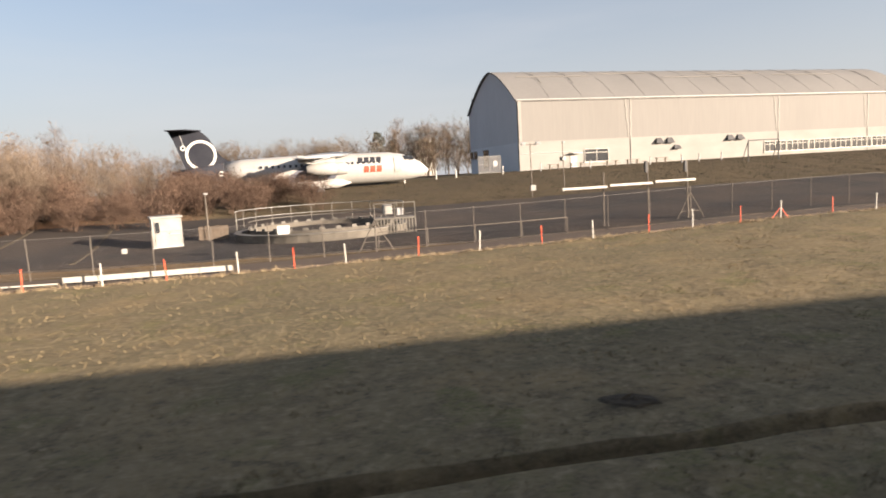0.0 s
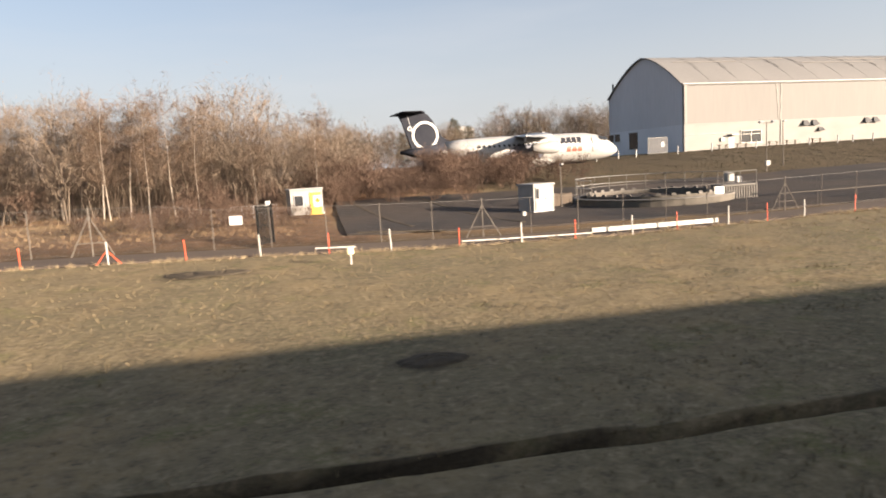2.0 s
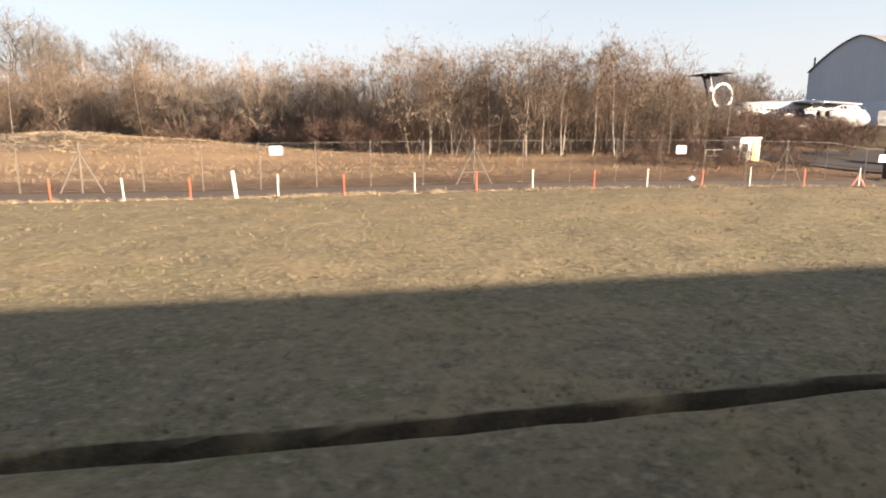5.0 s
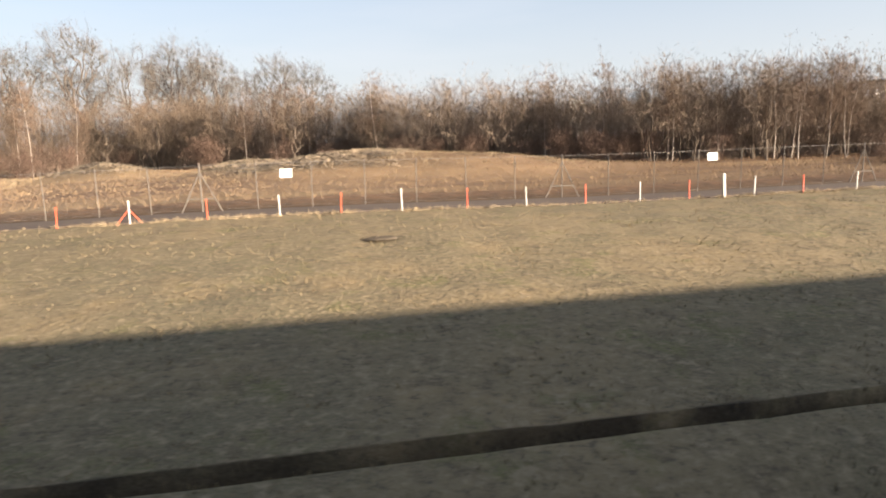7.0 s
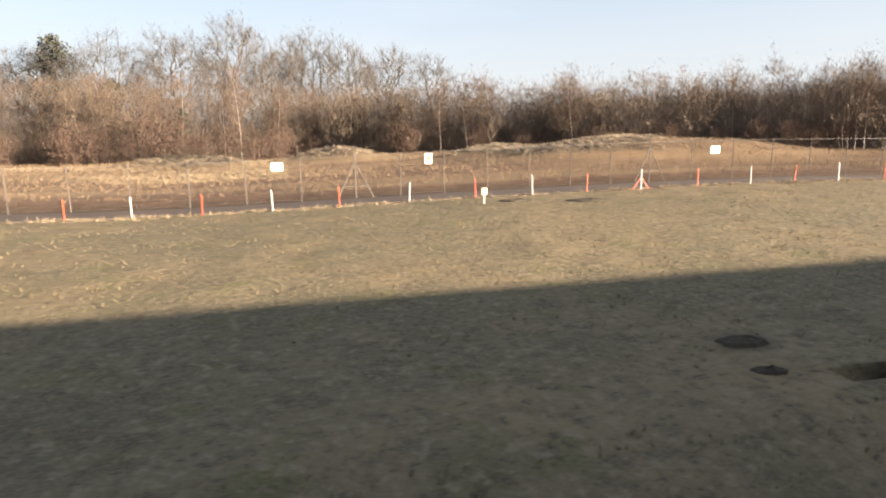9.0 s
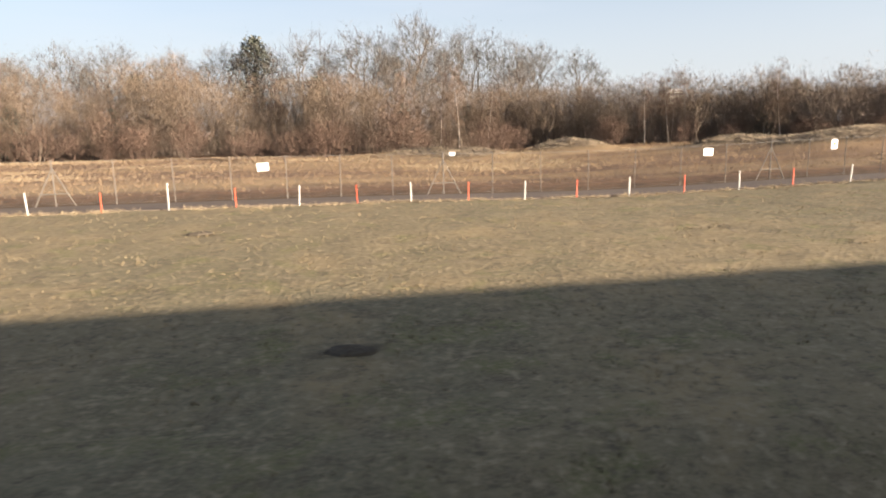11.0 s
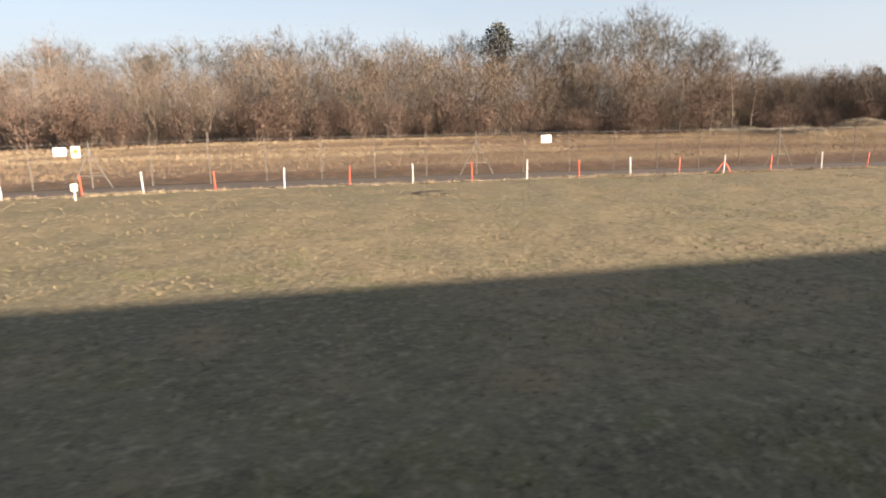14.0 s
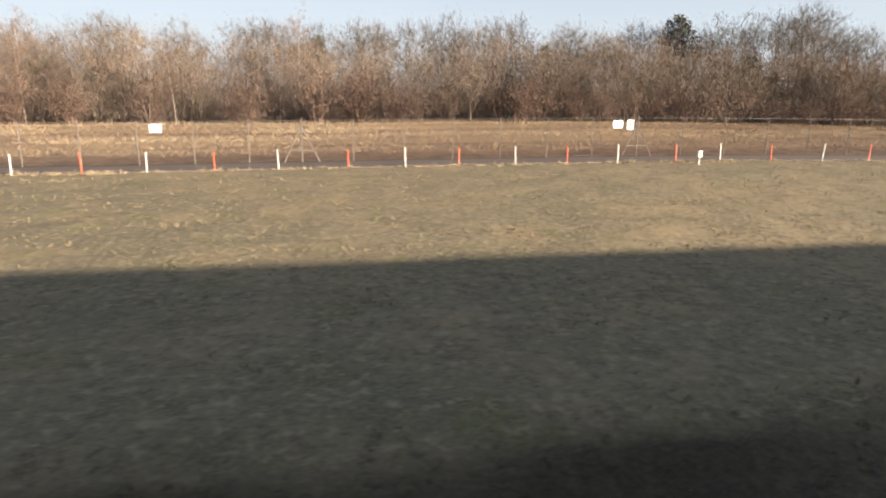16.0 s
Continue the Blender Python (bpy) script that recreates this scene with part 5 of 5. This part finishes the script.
def wood(x0, x1, front, depth, spacing, mix, size=(0.85, 1.1), taper=0.0):
    """Fills a stretch of woodland behind the line front(x) with trees on a jittered grid."""
    x = x0
    while x < x1:
        y = front(x)
        while y < front(x) + depth:
            kind = planted.choices([k for k, _ in mix], [w for _, w in mix])[0]
            plant(kind, x + planted.uniform(-0.45, 0.45) * spacing, y + planted.uniform(-0.45, 0.45) * spacing, planted.uniform(*size) * (1 + taper * (y - front(x))))
            y += spacing * (1.0 if y < front(x) + 1.5 * spacing else 1.45)
        x += spacing


def line(*pts):
    xs, ys = [p[0] for p in pts], [p[1] for p in pts]
    return lambda x: float(np.interp(x, xs, ys))


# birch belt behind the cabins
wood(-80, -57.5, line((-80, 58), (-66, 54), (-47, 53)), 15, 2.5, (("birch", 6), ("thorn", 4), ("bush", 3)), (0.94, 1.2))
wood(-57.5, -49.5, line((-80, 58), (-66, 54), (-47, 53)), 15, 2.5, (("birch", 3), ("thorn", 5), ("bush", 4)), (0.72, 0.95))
# receding edge beyond it
wood(-104, -80, line((-104, 71), (-92, 66), (-80, 59)), 18, 3.0, (("birch", 2), ("thorn", 5), ("bush", 2)), (0.95, 1.12))
wood(-136, -104, line((-136, 88), (-120, 79), (-104, 73)), 19, 3.3, (("alder", 6), ("birch", 1), ("bush", 2)), (0.92, 1.08))
# big trees on the rise
wood(-170, -136, line((-170, 82), (-150, 80), (-136, 86)), 16, 3.3, (("alder", 5), ("birch", 1), ("bush", 2)), (0.9, 1.2))
wood(-285, -170, line((-285, 78), (-230, 80), (-200, 79), (-170, 82)), 24, 4.6, (("alder", 6), ("thorn", 3), ("birch", 1), ("bush", 2)), (0.80, 1.28), 0.014)
for x, y, s in ((-112, 119, 1.27), (-118.4, 127, 1.43), (-127.3, 111.4, 1.34), (-132.9, 118, 1.58), (-139, 112, 1.44), (-145, 107, 1.60), (-154, 104, 1.40), (-163, 102.6, 1.36), (-170, 107, 1.29),
                (-175.9, 112, 1.27), (-184, 118, 1.16), (-195.2, 122.6, 1.25), (-205.9, 128, 1.31), (-214, 124, 1.15), (-222, 130, 1.2), (-231, 126, 1.12), (-243, 132, 1.22), (-255, 128, 1.15),
                (-268, 134, 1.2), (-282, 130, 1.1), (-150, 118, 1.25), (-159, 116, 1.15), (-124, 119, 1.2), (-135, 150, 1.6), (-143, 156, 1.65)):
    plant("oak", x, y, s if x > -184 else 1.12 * s)
for k in range(11):
    plant("oak", -184 - 9.6 * k + planted.uniform(-3, 3), planted.uniform(98, 108), planted.uniform(0.85, 1.12))
for x, y, s in ((-104.2, 75.5, 0.8), (-170.5, 106, 2.4), (-190.9, 115.8, 1.85), (-231.2, 137.9, 2.1), (-161, 98, 1.5), (-140, 92, 0.9), (-196, 84, 0.9), (-207, 83, 0.8), (-150, 84, 0.9), (-186, 86, 0.9)):
    plant("evergreen", x, y, s)
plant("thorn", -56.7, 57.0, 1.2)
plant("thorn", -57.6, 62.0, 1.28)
# thickets at the wood's edge
for _ in range(12):
    plant("bush", planted.uniform(-52, -46.2), planted.uniform(55, 63), planted.uniform(1.15, 1.4))
for _ in range(26):
    plant("bush", planted.uniform(-50, -38), planted.uniform(52, 66), planted.uniform(0.65, 0.95))
for _ in range(40):
    plant("bush", (bx := planted.uniform(-40, -26)), planted.uniform(57, 68), planted.uniform(0.95, 1.25) if bx < -33.5 else planted.uniform(0.78, 1.02))
for _ in range(14):
    plant("bush", planted.uniform(-46, -34), planted.uniform(61, 69), planted.uniform(0.8, 1.05))
for _ in range(16):
    plant("bush", planted.uniform(-175, -136), planted.uniform(66, 78), planted.uniform(0.8, 1.3))
for _ in range(10):
    plant("bush", planted.uniform(-240, -180), planted.uniform(72, 79), planted.uniform(0.8, 1.2))
for _ in range(36):
    plant("bush", (bx := planted.uniform(-285, -150)), float(np.interp(bx, (-285, -230, -170, -150), (77, 79, 80, 78))) - planted.uniform(0, 2.5), planted.uniform(1.2, 2.0))
for _ in range(24):
    plant("bush", (bx := planted.uniform(-126, -72)), float(np.interp(bx, (-126, -104, -92, -72), (81, 71, 65, 57))) - planted.uniform(0, 2), planted.uniform(0.8, 1.3))
for _ in range(34):
    plant("bush", planted.uniform(-66, -51.5), planted.uniform(41.5, 50), planted.uniform(0.28, 0.5))
for x, y, s in ((-53.5, 42.5, 0.5), (-55.5, 41, 0.7), (-57, 44, 0.75), (-56, 38.6, 0.55), (-58.5, 41.5, 0.7), (-59.5, 45, 0.8), (-60.5, 39.5, 0.5)):
    plant("bush", x, y, s)
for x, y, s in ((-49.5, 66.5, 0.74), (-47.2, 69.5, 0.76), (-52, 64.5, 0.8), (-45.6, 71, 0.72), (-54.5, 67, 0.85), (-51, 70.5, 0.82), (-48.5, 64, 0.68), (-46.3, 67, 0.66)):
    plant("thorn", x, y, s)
# trees beyond the parked aircraft and the hangar
wood(-84, -24, line((-84, 132), (-24, 136)), 10, 4.2, (("alder", 5), ("birch", 1)), (0.92, 1.12))
wood(-24, -8, line((-24, 136), (-8, 137)), 10, 4.2, (("alder", 5), ("bush", 1)), (0.98, 1.18))
wood(-8, 24, line((-14, 141), (24, 143)), 9, 3.8, (("alder", 5), ("birch", 1)), (1.25, 1.48))
for x, y, s in ((-9.2, 190, 1.9), (-5.0, 190, 1.7), (-24, 196, 1.5)):
    plant("evergreen", x, y, s)


def far_woods():
    """Distant woodland on the horizon: rounded crowns of fine twigs, too far to count."""
    rng = np.random.default_rng(9)
    n, per = 2300, 46
    a, d = rng.uniform(-1.25, 1.15, n), rng.uniform(175, 260, n)
    x, y = -130 + 1.5 * d * np.sin(a), 20 + d * np.cos(a)
    ok = y > 140
    x, y = x[ok], y[ok]
    n = len(x)
    top = 8.2 + 2.3 * smooth_step(-90, -40, x) + 5.0 * (patches(x, y, 24.0, 51) - 0.5) + rng.uniform(-1.2, 1.2, n)
    u = rng.normal(0, 1, (n, per, 3))
    u = u / np.linalg.norm(u, axis=2, keepdims=True) * rng.uniform(0.2, 1.0, (n, per, 1)) ** 0.5
    p = np.stack([x[:, None] + 3.0 * u[..., 0], y[:, None] + 3.0 * u[..., 1], land(x, y)[:, None] + top[:, None] * (0.52 + 0.48 * u[..., 2])], -1).reshape(-1, 3)
    m = len(p)
    q = p + np.stack([rng.normal(0, 0.35, m), rng.normal(0, 0.35, m), rng.uniform(0.5, 1.5, m)], -1)
    w = rng.uniform(0.05, 0.11, m)[:, None] * np.stack([np.cos(p[:, 0] * 9), np.sin(p[:, 0] * 9), 0 * p[:, 0]], -1)
    triangles("far_woods", "distant bare grey-brown woodland on the horizon", "woodland", twig_grey, np.stack([p - w, p + w, q], 1).reshape(-1, 3))


far_woods()


def undergrowth():
    """The tangle of fine stems and twigs that fills the wood, too dense to count."""
    rng = np.random.default_rng(21)
    edge_x = (-290, -230, -170, -150, -136, -120, -104, -92, -80, -66, -48)
    edge_y = (79, 81, 83, 81, 88, 80, 74, 68, 61, 56, 55)

    def tangle(count, x0, x1, y0, y1, xs, roof, thick):
        x = rng.uniform(x0, x1, count)
        y = np.interp(x, edge_x, edge_y) + y0 + rng.uniform(0, 1, count) ** 1.2 * (y1 - y0)
        lumpy = 0.75 + 0.5 * patches(x, y, 4.0, 41) + 0.25 * (patches(x, y, 1.7, 42) - 0.5)
        up = rng.uniform(0, 1, count) ** 1.1
        p = np.stack([x, y, land(x, y) + up * np.interp(x, xs, roof) * lumpy * 0.86], -1)
        q = p + np.stack([rng.normal(0, 0.36, count), rng.normal(0, 0.36, count), rng.uniform(0.25, 1.35, count) * (1.15 - 0.5 * up)], -1)
        a = rng.uniform(0, 2 * np.pi, count)
        w = (thick * rng.uniform(0.57, 1.43, count) * (1.25 - 0.6 * up))[:, None] * np.stack([np.cos(a), np.sin(a), 0 * a], -1)
        return np.stack([p - w, p + w, q], 1).reshape(-1, 3)

    front = tangle(200000, -290, -50, 0, 13, (-290, -175, -165, -84, -76, -60, -56, -48), (7.6, 7.6, 7.0, 6.8, 7.6, 7.2, 4.6, 3.6), 0.016)
    behind = tangle(120000, -290, -126, 14, 27, (-290, -200, -185, -130, -126), (11.5, 11.5, 12.5, 12.5, 8.5), 0.023)
    low = tangle(85000, -130, -56, 13, 30, (-130, -84, -70, -60, -56), (8.0, 7.6, 8.0, 7.0, 5.0), 0.023)
    triangles("undergrowth", "tangle of bare stems and twigs filling the wood", "woodland", twig_deep, np.concatenate([front, behind, low]))


undergrowth()


def brush_heap():
    """Bleached cut brushwood strewn over the mounds."""
    rng = random.Random(31)
    vs, fs = [], []
    for mx, my, h, sx, sy in MOUNDS:
        for _ in range(int(260 * sx * sy ** 0.5)):
            x, y = mx + rng.gauss(0, 0.62) * sx, my + rng.gauss(-0.1, 0.6) * sy
            hump = float(humps(x, y))
            if hump < 0.45 + rng.uniform(0, 0.3) or x > -106 + rng.uniform(-3, 3):
                continue
            p = at(x, y, rng.uniform(0.0, 0.16 + 0.08 * hump))
            a = rng.gauss(0, 0.5) + (math.pi if rng.random() < 0.5 else 0)
            q = p + Vector((math.cos(a), math.sin(a), rng.gauss(0, 0.25))) * rng.uniform(0.2, 0.55)
            r = rng.uniform(0.010, 0.024)
            cone(vs, fs, p, q, r, r * 0.6)
    g = Geo()
    g.v, g.f = [tuple(p) for p in vs], fs
    tagged(new("brushwood", g.mesh("brushwood", brushwood)), "bleached cut brushwood strewn over low mounds", "brushwood", kind="stuff")


brush_heap()


# ---- grass ----
def blades(name, label, mat, count, region, tall, per, lean, seed, keep=None, wide=0.02):
    """Tufts of tapering blades, one triangle a blade, scattered over a region of the ground."""
    r = np.random.default_rng(seed)
    x0, x1, y0, y1 = region
    x, y = r.uniform(x0, x1, count), r.uniform(y0, y1, count)
    if keep:
        ok = keep(x, y, r)
        x, y = x[ok], y[ok]
    z = land(x, y)
    n = len(x)
    size = r.uniform(0.55, 1.25, n) * tall
    ang = r.uniform(0, 2 * np.pi, (n, per))
    out = r.uniform(0.02, 0.09, (n, per)) * (tall / 0.15) ** 0.5
    bx, by = x[:, None] + np.cos(ang) * out, y[:, None] + np.sin(ang) * out
    ln = size[:, None] * r.uniform(0.6, 1.2, (n, per))
    tip = r.uniform(0.2, 1.0, (n, per)) * lean
    tx, ty, tz = bx + np.cos(ang) * ln * tip, by + np.sin(ang) * ln * tip, z[:, None] + ln * np.sqrt(np.maximum(1 - (0.6 * tip) ** 2, 0.2))
    wx, wy = -np.sin(ang) * wide * 0.5, np.cos(ang) * wide * 0.5
    bz = z[:, None] - 0.05 + 0 * bx
    v = np.stack([np.stack([bx - wx, by - wy, bz], -1), np.stack([bx + wx, by + wy, bz], -1), np.stack([tx, ty, tz], -1)], 2).reshape(-1, 3)
    triangles(name, label, "grass", mat, v)


def clumped(scale, level, fuzz=0.14):
    """Keeps tufts where two sizes of patches run high."""
    def keep(x, y, r):
        f = 0.6 * patches(x, y, scale, 11) + 0.4 * patches(x, y, scale * 3.7, 12)
        return f + r.normal(0, fuzz, len(x)) > level
    return keep


def on_field(scale, level):
    inner = clumped(scale, level, 0.34)
    return lambda x, y, r: inner(x, y, r) & (across(x, y) < 30.6)


def fringe(x, y, r):
    s = across(x, y)
    return (s > 29.9) & (s < 30.95) & clumped(0.6, 0.42)(x, y, r)


def beyond(x, y, r):
    return (across(x, y) > 36.6 + r.normal(0, 0.6, len(x))) & ((humps(x, y) < 0.5) | (x > -104)) & clumped(0.9, 0.28, 0.25)(x, y, r)


blades("field_grass", "short dry straw-coloured winter grass in tussocks", dry_blade, 88000, (-285, 12, 8.2, 32.4), 0.068, 5, 0.9, 1, on_field(0.7, 0.36), 0.016)
blades("field_tussocks", "taller tufts of dry grass scattered over the field", dry_blade, 46000, (-285, 12, 8.4, 32.0), 0.060, 7, 1.4, 8, on_field(0.45, 0.50), 0.02)
blades("verge_grass", "short grass beside the runway in shade", dry_blade, 9000, (-260, 0, 4.2, 7.0), 0.08, 5, 0.9, 2, None, 0.02)
blades("ditch_grass", "rough grass overhanging the edges of the drain", dry_blade, 7000, (-128.4, 5, 7.1, 9.0), 0.06, 5, 1.1, 9, lambda x, y, r: np.abs(y - drain_line(x)) > 0.24 + 0.05 * r.normal(0, 1, len(x)), 0.018)
blades("fringe_grass", "longer pale grass fringe overhanging the track's edge", pale_blade, 40000, (-290, 20, 28.5, 33.5), 0.20, 6, 0.9, 3, fringe, 0.022)
blades("heath_grass", "rough brown heath grass beyond the fence", heath_blade, 74000, (-300, -52, 33.0, 82), 0.24, 5, 1.0, 4, beyond, 0.020)
blades("pale_tussocks", "bleached pale tussocks on the mounds", pale_blade, 16000, (-160, -80, 44, 74), 0.22, 6, 1.1, 6, lambda x, y, r: (land(x, y) > 2.5 + 0.3 * r.normal(0, 1, len(x))) & (y < 74), 0.022)
blades("edge_tussocks", "bleached grass in pale drifts along the wood's edge", pale_blade, 30000, (-290, -138, 50, 78), 0.24, 6, 1.1, 14, lambda x, y, r: (patches(0.22 * x, y, 3.2, 71) + 0.16 * smooth_step(68, 74, y) + r.normal(0, 0.08, len(x)) > 0.60) & (humps(x, y) < 0.6), 0.024)
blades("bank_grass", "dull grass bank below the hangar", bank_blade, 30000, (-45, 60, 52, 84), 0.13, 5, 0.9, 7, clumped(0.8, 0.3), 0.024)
